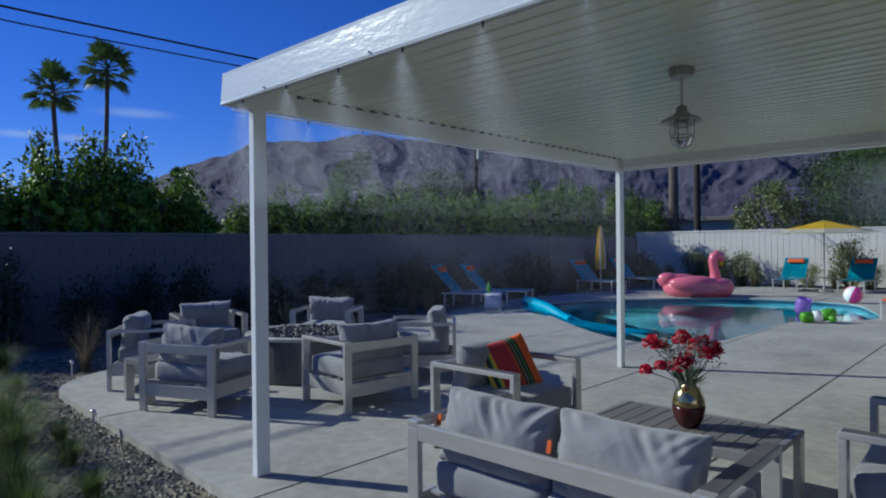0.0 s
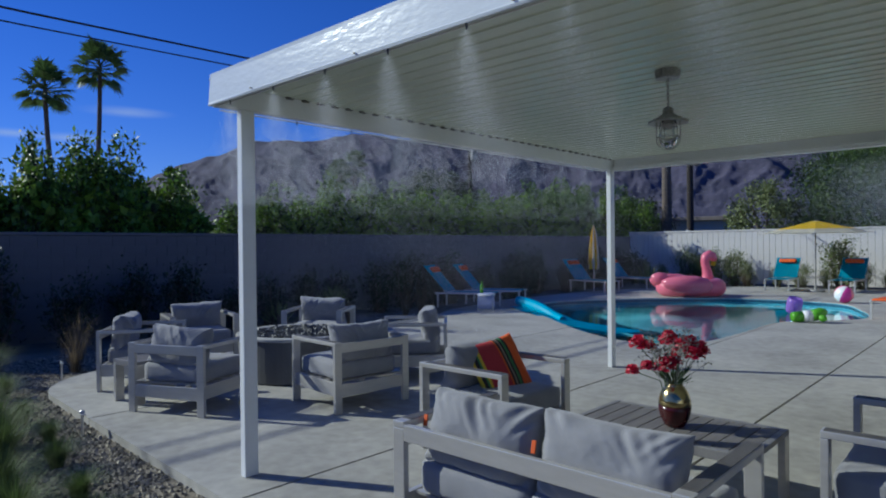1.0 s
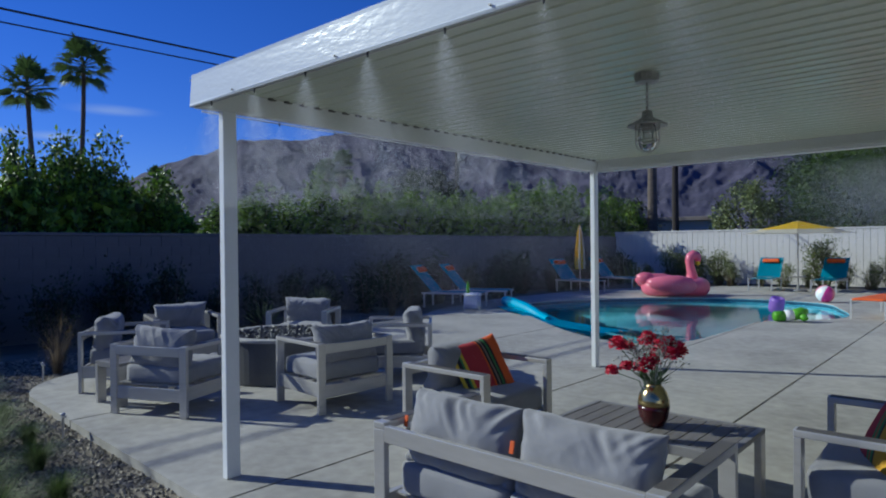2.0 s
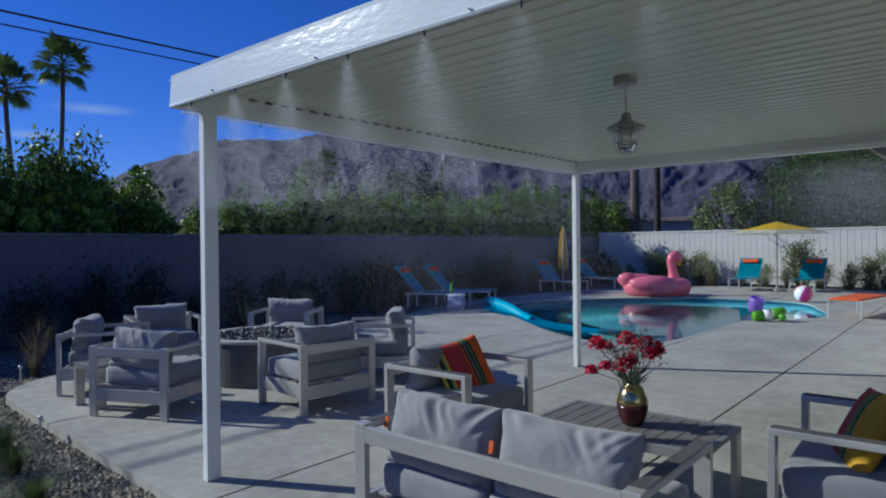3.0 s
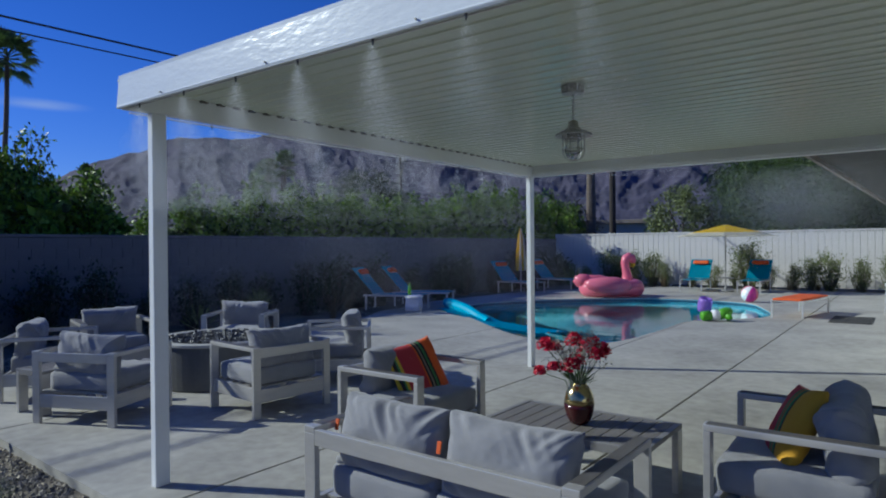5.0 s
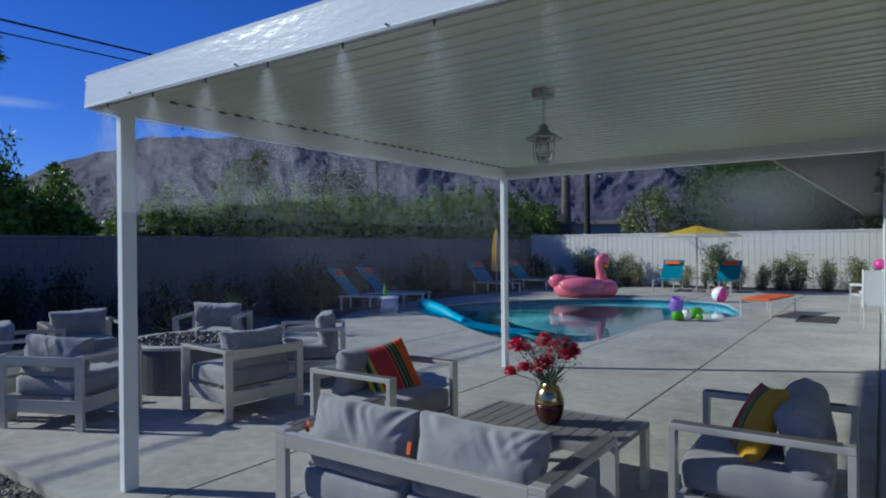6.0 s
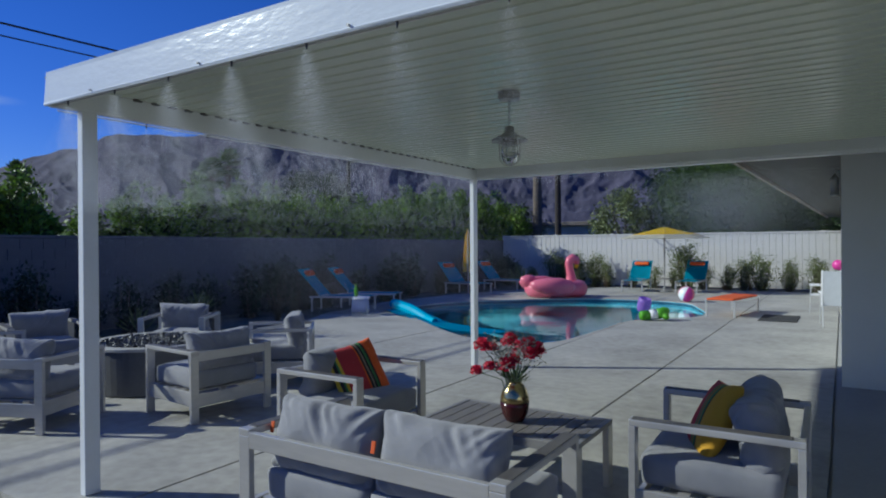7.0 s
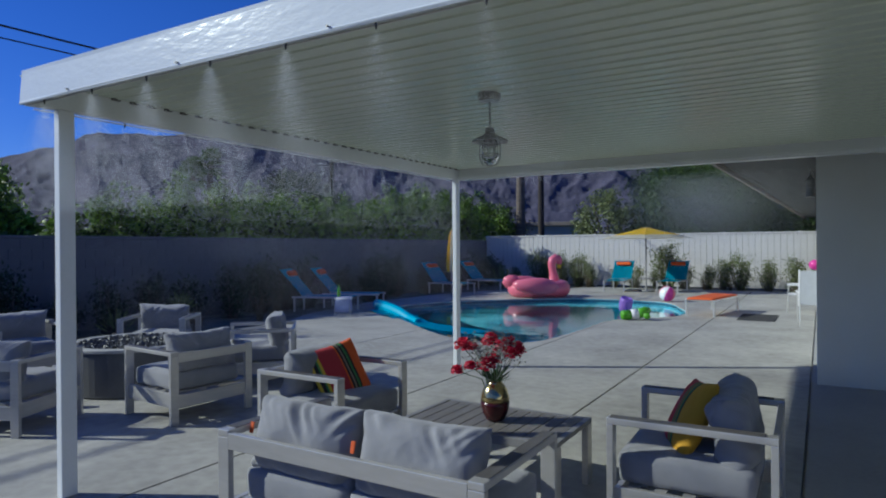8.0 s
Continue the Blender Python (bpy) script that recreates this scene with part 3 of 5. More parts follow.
# ---- furniture ----
def lounge_frame(name, w, label, category, m, group="", d=0.78):
    """Aluminium seat frame: two arm loops of flat bar, back rail and seat rails; faces +y."""
    h, t, b = 0.645, 0.035, 0.075
    th = thing(name, label, category, m, group)
    for s in (-1, 1):
        xa, xb = (-w / 2, -w / 2 + b) if s < 0 else (w / 2 - b, w / 2)
        part("front_leg", box(xa, xb, d / 2 - t, d / 2, 0.001, h - t, bevel=0.004), ALU, th)
        part("back_leg", box(xa, xb, -d / 2, -d / 2 + t, 0.001, h - t, bevel=0.004), ALU, th)
        arm = part("armrest", box(xa, xb, -d / 2, d / 2, h - t + 0.0005, h, bevel=0.005), ALU, th)
        part("arm_inlay", box(xa + 0.005, xb - 0.005, -d / 2 + 0.055, d / 2 - 0.012, h - 0.004, h + 0.003, bevel=0.0015), ARM_TOP, arm, "dark grey composite strip")
        part("side_rail", box(xa + 0.02, xb - 0.02, -d / 2 + t, d / 2 - t, 0.155, 0.279, bevel=0.003), ALU, th)
    part("back_rail", box(-w / 2 + b, w / 2 - b, -d / 2, -d / 2 + 0.03, h - 0.094, h - 0.012, bevel=0.004), ALU, th)
    part("back_seat_rail", box(-w / 2 + b, w / 2 - b, -d / 2 + 0.008, -d / 2 + 0.033, 0.145, 0.26, bevel=0.004), ALU, th)
    part("front_seat_rail", box(-w / 2 + b, w / 2 - b, d / 2 - 0.06, d / 2 - 0.03, 0.155, 0.265, bevel=0.004), ALU, th)
    for k in range(5):
        y = -d / 2 + 0.1 + k * 0.14
        part("seat_slat", box(-w / 2 + b - 0.02, w / 2 - b + 0.02, y, y + 0.06, 0.262, 0.275), ALU, th)
    return th


def cushions(m, w, n, seed, gap=0.01):
    """Seat and back cushions for a frame of width w at m, n side by side."""
    inner = w - 0.17
    cw = inner / n
    for k in range(n):
        cx = -inner / 2 + cw * (k + 0.5)
        bm = bmesh.new()
        soft_box(bm, cw - gap, 0.68, 0.17, pose(0, 0, 0.085), seed=seed + k, r=0.035)
        s = part("seat_cushion", bm, FABRIC, None, smooth=True, at=m @ pose(cx, 0.035, 0.277))
        tagged(s, "plain grey fabric seat cushion on an aluminium frame", "cushion", "grey seat cushions")
        bm = bmesh.new()
        pillow(bm, cw - 0.005, 0.38, 0.21, seed=seed * 3 + k, wrinkle=0.02, square=5.5)
        s = part("back_cushion", bm, FABRIC, None, smooth=True, at=m @ pose(cx, -0.185, 0.6, -14 + (seed % 3), (seed * 7 + k * 5) % 5 - 2, 0))
        tagged(s, "plump creased grey fabric back cushion", "cushion", "grey back cushions")


def club_chair(x, y, rot, seed, w=0.85, d=0.78):
    m = pose(x, y, 0, 0, 0, rot)
    lounge_frame("lounge_chair", w, "brushed aluminium lounge chair with flat square arms", "chair", m, "aluminium lounge chairs", d)
    cushions(m, w, 1, seed)
    return m


sofa_m = pose(2.242, 0.34, 0, 0, 0, 0)
lounge_frame("loveseat", 1.505, "brushed aluminium two-seat outdoor sofa frame", "sofa", sofa_m)
cushions(sofa_m, 1.505, 2, 21)
chair_c = club_chair(0.86, 1.58, -90, 4)
chair_r = club_chair(3.52, 1.565, 91, 5, 0.9, 0.81)
PIT_C = (-2.58, 2.2)
club_chair(-1.1, 1.76, 85, 6)
club_chair(-2.1, 0.65, 24, 7)
club_chair(-3.57, 0.77, -33, 8)
club_chair(-4.3, 1.78, -105, 9)
club_chair(-3.6, 3.22, -143, 10)
club_chair(-1.53, 3.07, 132, 11)


def throw_pillow(m, mat, label, seed, size=0.46):
    bm = bmesh.new()
    pillow(bm, size, size, 0.15, seed=seed, wrinkle=0.008, square=2.6)
    p = part("throw_pillow", bm, mat, None, smooth=True, at=m)
    return tagged(p, label, "pillow", "striped throw pillows")


throw_pillow(chair_c @ pose(-0.06, 0.0, 0.565, -28, 187, -8), SERAPE, "orange and red striped woven throw pillow", 3, 0.5)
throw_pillow(chair_r @ pose(-0.02, 0.055, 0.585, -26, 188, 22), SERAPE_2, "yellow, red and green striped throw pillow", 4)

# fabric tags on the back cushions
for m, dx in ((sofa_m, -0.66), (sofa_m, 0.0), (chair_c, -0.33)):
    t = part("fabric_tag", box(-0.011, 0.011, -0.004, 0.004, -0.028, 0.028, bevel=0.002), ORANGE, None, at=m @ pose(dx, -0.25, 0.63, -13, 0, 0))
    tagged(t, "small orange tag sewn to a grey cushion seam", "tag")


def slat_table(name, w, d, h, m, label):
    th = thing(name, label, "table", m)
    for sx in (-1, 1):
        for sy in (-1, 1):
            xa = sx * w / 2
            ya = sy * d / 2
            part("leg", box(min(xa, xa - sx * 0.04), max(xa, xa - sx * 0.04), min(ya, ya - sy * 0.09), max(ya, ya - sy * 0.09), 0.001, h - 0.031, bevel=0.004), ALU, th)
        part("end_rail", box(min(sx * w / 2, sx * (w / 2 - 0.04)), max(sx * w / 2, sx * (w / 2 - 0.04)), -d / 2, d / 2, h - 0.03, h, bevel=0.004), TABLE_GREY, th)
    for sy in (-1, 1):
        part("side_rail", box(-w / 2 + 0.041, w / 2 - 0.041, min(sy * d / 2, sy * (d / 2 - 0.045)), max(sy * d / 2, sy * (d / 2 - 0.045)), h - 0.055, h - 0.001, bevel=0.004), TABLE_GREY, th)
    n = max(3, round((w - 0.08) / 0.09))
    sw = (w - 0.084) / n
    for k in range(n):
        xa = -w / 2 + 0.042 + k * sw
        part("slat", box(xa + 0.003, xa + sw - 0.003, -d / 2 + 0.047, d / 2 - 0.047, h - 0.022, h - 0.003, bevel=0.003), SLAT, th)
    return th


slat_table("coffee_table", 1.1, 0.66, 0.42, pose(2.25, 1.55, 0), "grey slatted aluminium coffee table")
slat_table("side_table", 0.4, 0.4, 0.42, pose(-2.72, 0.42, 0, 0, 0, 10), "small grey slatted aluminium side table")

# fire pit
pit = thing("fire_pit", "round dark concrete fire pit filled with pebbles", "fire pit", pose(*PIT_C, 0))
bm = bmesh.new()
lathe(bm, [(0.69, 0.001), (0.705, 0.02), (0.715, 0.478)], 64)
part("drum", bm, PIT, pit, smooth=False)
bm = bmesh.new()
lathe(bm, [(0.6, 0.479), (0.735, 0.479), (0.74, 0.485), (0.74, 0.508), (0.733, 0.515), (0.62, 0.515), (0.61, 0.505), (0.6, 0.485)], 64)
part("rim", bm, CONCRETE, pit, "pale cast rim")
rnd = random.Random(5)
vs, fs = [], []
for k in range(900):
    a, r = rnd.uniform(0, 6.283), 0.59 * math.sqrt(rnd.random())
    c = Vector((r * math.cos(a), r * math.sin(a), 0.495 + rnd.uniform(-0.01, 0.025)))
    s = rnd.uniform(0.012, 0.028)
    b0 = len(vs)
    e = Euler((rnd.uniform(0, 6), rnd.uniform(0, 6), rnd.uniform(0, 6))).to_matrix()
    for p in ((1, 0, 0), (-1, 0, 0), (0, 1, 0), (0, -1, 0), (0, 0, 0.8), (0, 0, -0.8)):
        vs.append(c + e @ (Vector(p) * s * rnd.uniform(0.7, 1.2)))
    fs += [tuple(b0 + i for i in f) for f in ((0, 2, 4), (2, 1, 4), (1, 3, 4), (3, 0, 4), (2, 0, 5), (1, 2, 5), (3, 1, 5), (0, 3, 5))]
o = new("pebble_fill", mesh_fast("pebble_fill", vs, fs, LAVA))
o.parent = pit
o["kind"] = "stuff"

# vase and flowers
vase = thing("vase", "gold and dark red glazed ceramic vase on the table", "vase", pose(2.27, 1.52, 0.42))
bm = bmesh.new()
lathe(bm, [(0.05, 0.001), (0.058, 0.006), (0.082, 0.05), (0.093, 0.1), (0.0945, 0.128)], 40)
part("lower_body", bm, MAROON, vase, smooth=True)
bm = bmesh.new()
lathe(bm, [(0.0945, 0.1285), (0.092, 0.16), (0.08, 0.2), (0.058, 0.235), (0.046, 0.246), (0.048, 0.256), (0.04, 0.256), (0.036, 0.24)], 40)
part("upper_body", bm, GOLD, vase, "shiny gold upper half", smooth=True)
bouquet = thing("bouquet", "red carnations with wispy filler sprigs in the vase", "flowers", pose(2.27, 1.52, 0.66))
rnd = random.Random(8)
heads = [(-0.215, 0.0, 0.245), (-0.13, 0.06, 0.225), (-0.18, -0.05, 0.125), (-0.265, -0.04, 0.1), (-0.09, -0.08, 0.125), (-0.03, -0.05, 0.15), (-0.01, 0.07, 0.26), (0.05, 0.0, 0.225), (0.1, -0.06, 0.19), (0.165, 0.02, 0.2), (0.12, 0.08, 0.23)]
for hx, hy, hz in heads:
    # the long axis of the bunch lies along x + y
    p = Vector((hx * 0.727 - hy * 0.686, hx * 0.686 + hy * 0.727, hz))
    bm = bmesh.new()
    tube(bm, [(p.x * 0.1, p.y * 0.1, -0.15), (p.x * 0.35, p.y * 0.35, hz * 0.35), tuple(p)], 0.0028, 6)
    stem_ob = part("stem", bm, STEM, bouquet)
    bm = bmesh.new()
    for q in range(34):
        lay = q / 34
        a = q * 2.4 + rnd.uniform(-0.3, 0.3)
        tilt = 0.1 + 1.75 * lay
        L = (0.047 + 0.018 * rnd.random()) * (0.62 if hx in (-0.13, -0.18, -0.265) else 1.0)
        e = Matrix.Translation(p) @ Matrix.Rotation(a, 4, "Z") @ Matrix.Rotation(tilt, 4, "Y")
        W = 0.021 + 0.007 * rnd.random()
        pts = [(0, 0, 0), (0.004, -W * 0.7, L * 0.6), (0.0, -W, L), (0.008, -W * 0.3, L * 1.08), (-0.006, W * 0.3, L * 1.05), (0.006, W, L * 0.97), (-0.004, W * 0.7, L * 0.6)]
        bm.faces.new([bm.verts.new(e @ Vector(c)) for c in pts])
    part("flower_head", bm, PETAL, stem_ob, "ruffled red carnation head")
WISP = material("filler_sprig", (0.5, 0.5, 0.44), 0.8, vary=0.3, bump=0.0, island=0.5, through_light=0.3)
for q in range(36):
    a, s = rnd.uniform(0, 6.283), rnd.uniform(0.05, 0.25)
    tip = Vector((s * math.cos(a), s * math.sin(a), rnd.uniform(0.25, 0.4) - 0.35 * s))
    bm = bmesh.new()
    tube(bm, [(tip.x * 0.1, tip.y * 0.1, -0.08), tuple(tip * 0.55), tuple(tip)], 0.0013, 4, False)
    for j in range(10):
        b = tip * rnd.uniform(0.6, 1.0)
        e = b + Vector((rnd.uniform(-1, 1), rnd.uniform(-1, 1), rnd.uniform(-0.3, 1))) * 0.045
        tube(bm, [tuple(b), tuple(e)], 0.0008, 3, False)
        bmesh.ops.create_icosphere(bm, subdivisions=1, radius=rnd.uniform(0.004, 0.0075), matrix=Matrix.Translation(e))
    part("sprig", bm, WISP, bouquet)
for q in range(16):
    a = rnd.uniform(0, 6.283)
    bm = bmesh.new()
    for j in range(3):
        tip = Vector((0.12 * math.cos(a + j), 0.12 * math.sin(a + j), rnd.uniform(0.04, 0.16)))
        side = Vector((-math.sin(a), math.cos(a), 0)) * 0.006
        bm.faces.new([bm.verts.new(c) for c in (tip * 0.1, tip * 0.6 - side, tip, tip * 0.6 + side)])
    part("leaf", bm, STEM, bouquet)

# hanging cage lantern
lamp = thing("pendant_lantern", "weathered metal cage lantern hanging from the patio cover", "lamp", pose(2.245, 1.52, 0))
bm = bmesh.new()
lathe(bm, [(0.07, 2.503), (0.076, 2.508), (0.078, 2.53), (0.078, 2.5545)], 8)
part("canopy_box", bm, BRONZE, lamp)
bm = bmesh.new()
for k in range(9):
    zc = 2.495 - k * 0.019
    ring = []
    for q in range(13):
        a = 2 * math.pi * q / 12
        ring.append((0.007 * math.cos(a) if k % 2 else 0, 0 if k % 2 else 0.007 * math.cos(a), zc + 0.0125 * math.sin(a)))
    tube(bm, ring, 0.0022, 6, False)
part("chain", bm, BRONZE, lamp)
bm = bmesh.new()
lathe(bm, [(0.012, 2.335), (0.03, 2.325), (0.034, 2.29), (0.05, 2.283), (0.056, 2.272), (0.085, 2.264), (0.09, 2.256), (0.116, 2.246), (0.118, 2.234), (0.11, 2.234), (0.06, 2.25), (0.02, 2.253)], 32)
part("shade", bm, BRONZE, lamp, smooth=True)
for k in range(3):
    a = math.pi / 3 * k + 0.3
    bm = bmesh.new()
    arc = []
    for q in range(21):
        t = -math.pi / 2 + math.pi * q / 20
        zc = 2.14 - 0.062 * math.cos(t)
        arc.append((0.068 * math.sin(t) * math.cos(a), 0.068 * math.sin(t) * math.sin(a), zc))
    arc = [(arc[0][0], arc[0][1], 2.25)] + arc + [(arc[-1][0], arc[-1][1], 2.25)]
    tube(bm, arc, 0.0028, 6)
    part("cage_bar", bm, BRONZE, lamp)
for zc in (2.215, 2.15):
    bm = bmesh.new()
    tube(bm, [(0.068 * math.cos(t), 0.068 * math.sin(t), zc) for t in (2 * math.pi * q / 24 for q in range(25))], 0.003, 6, False)
    part("cage_ring", bm, BRONZE, lamp)
GLASS = bpy.data.materials.new("clear_glass")
GLASS.use_nodes = True
GLASS.node_tree.nodes["Principled BSDF"].inputs["Transmission Weight"].default_value = 1.0
GLASS.node_tree.nodes["Principled BSDF"].inputs["Roughness"].default_value = 0.08
GLASS.node_tree.nodes["Principled BSDF"].inputs["IOR"].default_value = 1.1
bm = bmesh.new()
lathe(bm, [(0.045, 2.25), (0.054, 2.2), (0.054, 2.14), (0.04, 2.1), (0.015, 2.09)], 24)
part("glass_jar", bm, GLASS, lamp, smooth=True)
bm = bmesh.new()
tube(bm, [(2.3, 1.52, 2.55), (2.45, 1.52, 2.55), (2.66, 1.52, 2.55)], 0.004, 6)
part("conduit", bm, ROOF_WHITE, lamp).matrix_parent_inverse = lamp.matrix_basis.inverted()


# ---- poolside ----
step = structure("pool_step", prism([(0.2, 11.2), (0.7, 11.35), (1.3, 12.4), (0.9, 13.9), (0.35, 14.2)], -0.5, -0.16), WHITE_VINYL, "white shallow entry step under the water", "step")


def lounger(x, y, rot, label, recline=48):
    """Chaise facing +y: frame, legs, flat sling seat and raised sling back with a head roll."""
    th = thing("sun_lounger", label, "lounger", pose(x, y, 0.001, 0, 0, rot), "turquoise sun loungers")
    w = 0.33
    for s in (-1, 1):
        part("side_rail", box(s * w - 0.02, s * w + 0.02, -0.55, 0.98, 0.33, 0.375, bevel=0.006), STEEL, th)
        for yy in (-0.5, 0.9):
            part("leg", box(s * w - 0.02, s * w + 0.02, yy, yy + 0.04, 0.0, 0.329, bevel=0.004), STEEL, th)
    c, sn = math.cos(radians(recline)), math.sin(radians(recline))
    bm = bmesh.new()
    rows_ = []
    for k in range(13):
        yy = 0.98 - 1.22 * k / 12
        rows_.append([bm.verts.new((q * 0.31, yy, 0.372 - 0.02 * math.sin(math.pi * k / 12) * (1 - q * q))) for q in (-1, -0.5, 0, 0.5, 1)])
    for a, b in zip(rows_, rows_[1:]):
        for q in range(4):
            bm.faces.new((a[q], a[q + 1], b[q + 1], b[q]))
    bmesh.ops.solidify(bm, geom=bm.faces[:], thickness=0.012)
    part("seat_sling", bm, TURQ, th)
    bm = bmesh.new()
    rows_ = []
    for k in range(11):
        d = 0.86 * k / 10
        rows_.append([bm.verts.new((q * 0.32, -0.25 - d * c - 0.02 * math.sin(math.pi * k / 10) * (1 - q * q), 0.385 + d * sn)) for q in (-1, -0.5, 0, 0.5, 1)])
    for a, b in zip(rows_, rows_[1:]):
        for q in range(4):
            bm.faces.new((a[q], a[q + 1], b[q + 1], b[q]))
    bmesh.ops.solidify(bm, geom=bm.faces[:], thickness=0.014)
    back = part("back_sling", bm, TURQ, th)
    for s in (-1, 1):
        bm = bmesh.new()
        tube(bm, [(s * 0.335, -0.25, 0.38), (s * 0.335, -0.25 - 0.87 * c, 0.38 + 0.87 * sn)], 0.014, 8)
        part("back_rail", bm, TURQ, back)
    bm = bmesh.new()
    soft_box(bm, 0.5, 0.15, 0.06, Matrix.Translation((0, -0.25 - 0.68 * c + 0.045, 0.385 + 0.68 * sn + 0.03)) @ Matrix.Rotation(-radians(recline), 4, "X"), r=0.035, crown=0.0)
    part("head_cushion", bm, ORANGE, back, "orange head cushion", smooth=True)
    return th


def facing(hx, hy, fx, fy):
    """Middle and turn of a lounger from its head to its foot."""
    return (0.45 * hx + 0.55 * fx, 0.45 * hy + 0.55 * fy, math.degrees(math.atan2(fy - hy, fx - hx)) - 90)


LB = "turquoise sling sun lounger with orange head cushion"
lounger(*facing(-7.5, 9.2, -5.75, 9.95), LB + " near the wall")
lounger(*facing(-7.5, 10.3, -5.75, 11.0), LB + " near the wall")
lounger(*facing(-7.6, 16.15, -5.75, 15.75), LB + " near the wall")
lounger(*facing(-7.35, 18.3, -5.5, 18.05), LB + " near the wall")
lounger(-1.95, 20.0, 183, LB + " beside the parasol", 46)
lounger(-0.2, 20.3, 178, LB + " beside the parasol", 46)

# towel on a little stool
stool = thing("side_stool", "small white round stool holding a towel", "stool", pose(-5.35, 9.15, 0.001))
bm = bmesh.new()
lathe(bm, [(0.2, 0.36), (0.21, 0.37), (0.21, 0.39), (0.2, 0.4)], 24)
part("top", bm, WHITE_VINYL, stool)
for k in range(3):
    a = k * 2.094
    bm = bmesh.new()
    tube(bm, [(0.15 * math.cos(a), 0.15 * math.sin(a), 0.36), (0.2 * math.cos(a), 0.2 * math.sin(a), 0.0)], 0.012, 8)
    part("leg", bm, STEEL, stool)
TOWEL = material("pale_blue_towel", (0.55, 0.6, 0.8), 0.95, vary=0.08, scale=9, fine=200, bump=0.4)
bm = bmesh.new()
g = [[bm.verts.new((-0.17 + 0.34 * i / 10, -0.26 + 0.52 * j / 14, (0.415 + 0.012 * noise.noise(Vector((i * 0.4, j * 0.4, 1)))) if abs(j - 7) < 5 else 0.415 - 0.11 * (abs(j - 7) - 4))) for j in range(15)] for i in range(11)]
for i in range(10):
    for j in range(14):
        bm.faces.new((g[i][j], g[i + 1][j], g[i + 1][j + 1], g[i][j + 1]))
bmesh.ops.solidify(bm, geom=bm.faces[:], thickness=0.015)
tagged(part("towel", bm, TOWEL, None, smooth=True, at=pose(-5.35, 9.15, 0.0, 0, 0, 30)), "pale blue towel draped over a small stool", "towel")
bm = bmesh.new()
lathe(bm, [(0.035, 0.425), (0.04, 0.43), (0.04, 0.58), (0.03, 0.62), (0.014, 0.66), (0.014, 0.7), (0.004, 0.7)], 16)
tagged(part("bottle", bm, GREEN_VINYL, None, smooth=True, at=pose(-5.42, 9.08, 0)), "green bottle standing on a small stool", "bottle")


# parasols
def canopy_part(bm, k0, n, r0, z0, r1, z1, sag=0.06):
    a0, a1 = 2 * math.pi * k0 / n, 2 * math.pi * (k0 + 1) / n
    rows_ = []
    for i in range(5):
        t = i / 4
        row = []
        for j in range(5):
            a = a0 + (a1 - a0) * j / 4
            s = math.cos(math.pi / n) / math.cos(abs((j / 4 - 0.5) * 2 * math.pi / n))
            r = (r0 + (r1 - r0) * t) * s
            row.append(bm.verts.new((r * math.cos(a), r * math.sin(a), z0 + (z1 - z0) * t - sag * math.sin(math.pi * t) * (0.4 + 0.6 * math.sin(math.pi * j / 4)))))
        rows_.append(row)
    for a, b in zip(rows_, rows_[1:]):
        for j in range(4):
            bm.faces.new((a[j], a[j + 1], b[j + 1], b[j]))


um = thing("parasol", "open yellow and cream striped parasol on a thin pole", "parasol", pose(-0.95, 19.6, 0.001, 0, 0, 12))
bm = bmesh.new()
tube(bm, [(0, 0, 0), (0, 0, 2.1)], 0.02, 10)
part("pole", bm, BRONZE, um)
bm = bmesh.new()
lathe(bm, [(0.24, 0.0), (0.25, 0.02), (0.24, 0.05), (0.05, 0.07), (0.04, 0.2)], 28)
part("base", bm, BRONZE, um)
for k in range(8):
    for band, (ra, za, rb, zb) in enumerate(((0.02, 2.17, 0.1, 2.145), (0.101, 2.144, 1.08, 1.9), (1.081, 1.899, 1.5, 1.78))):
        bm = bmesh.new()
        canopy_part(bm, k, 8, ra, za, rb, zb, 0.025)
        bmesh.ops.solidify(bm, geom=bm.faces[:], thickness=0.004)
        part("canopy_panel", bm, YELLOW if band == 1 else CREAM, um, smooth=False)
    a = 2 * math.pi * k / 8
    bm = bmesh.new()
    tube(bm, [(0.03 * math.cos(a), 0.03 * math.sin(a), 2.09), (1.53 * math.cos(a), 1.53 * math.sin(a), 1.765)], 0.007, 6)
    part("rib", bm, BRONZE, um)
bm = bmesh.new()
lathe(bm, [(0.24, 0.42), (0.25, 0.43), (0.25, 0.45), (0.24, 0.455)], 24)
part("tray", bm, BRONZE, um, "small round table on the pole")

cu = thing("parasol", "closed yellow and cream parasol beside the wall", "parasol", pose(-6.95, 16.9, -0.07))
bm = bmesh.new()
tube(bm, [(0, 0, 0), (0, 0, 2.2)], 0.02, 10)
part("pole", bm, STEEL, cu)
for k in range(8):
    bm = bmesh.new()
    a0 = 2 * math.pi * k / 8
    pts = [[bm.verts.new((r * (1.25 if j == 1 else 0.75) * math.cos(a0 + j * 0.39), r * (1.25 if j == 1 else 0.75) * math.sin(a0 + j * 0.39), z)) for j in range(3)] for r, z in ((0.015, 2.22), (0.07, 2.0), (0.1, 1.7), (0.13, 1.35), (0.15, 0.95), (0.13, 0.75))]
    for a, b in zip(pts, pts[1:]):
        for j in range(2):
            bm.faces.new((a[j], a[j + 1], b[j + 1], b[j]))
    bmesh.ops.solidify(bm, geom=bm.faces[:], thickness=0.006)
    part("canopy_fold", bm, CREAM if k % 3 == 0 else YELLOW, cu)


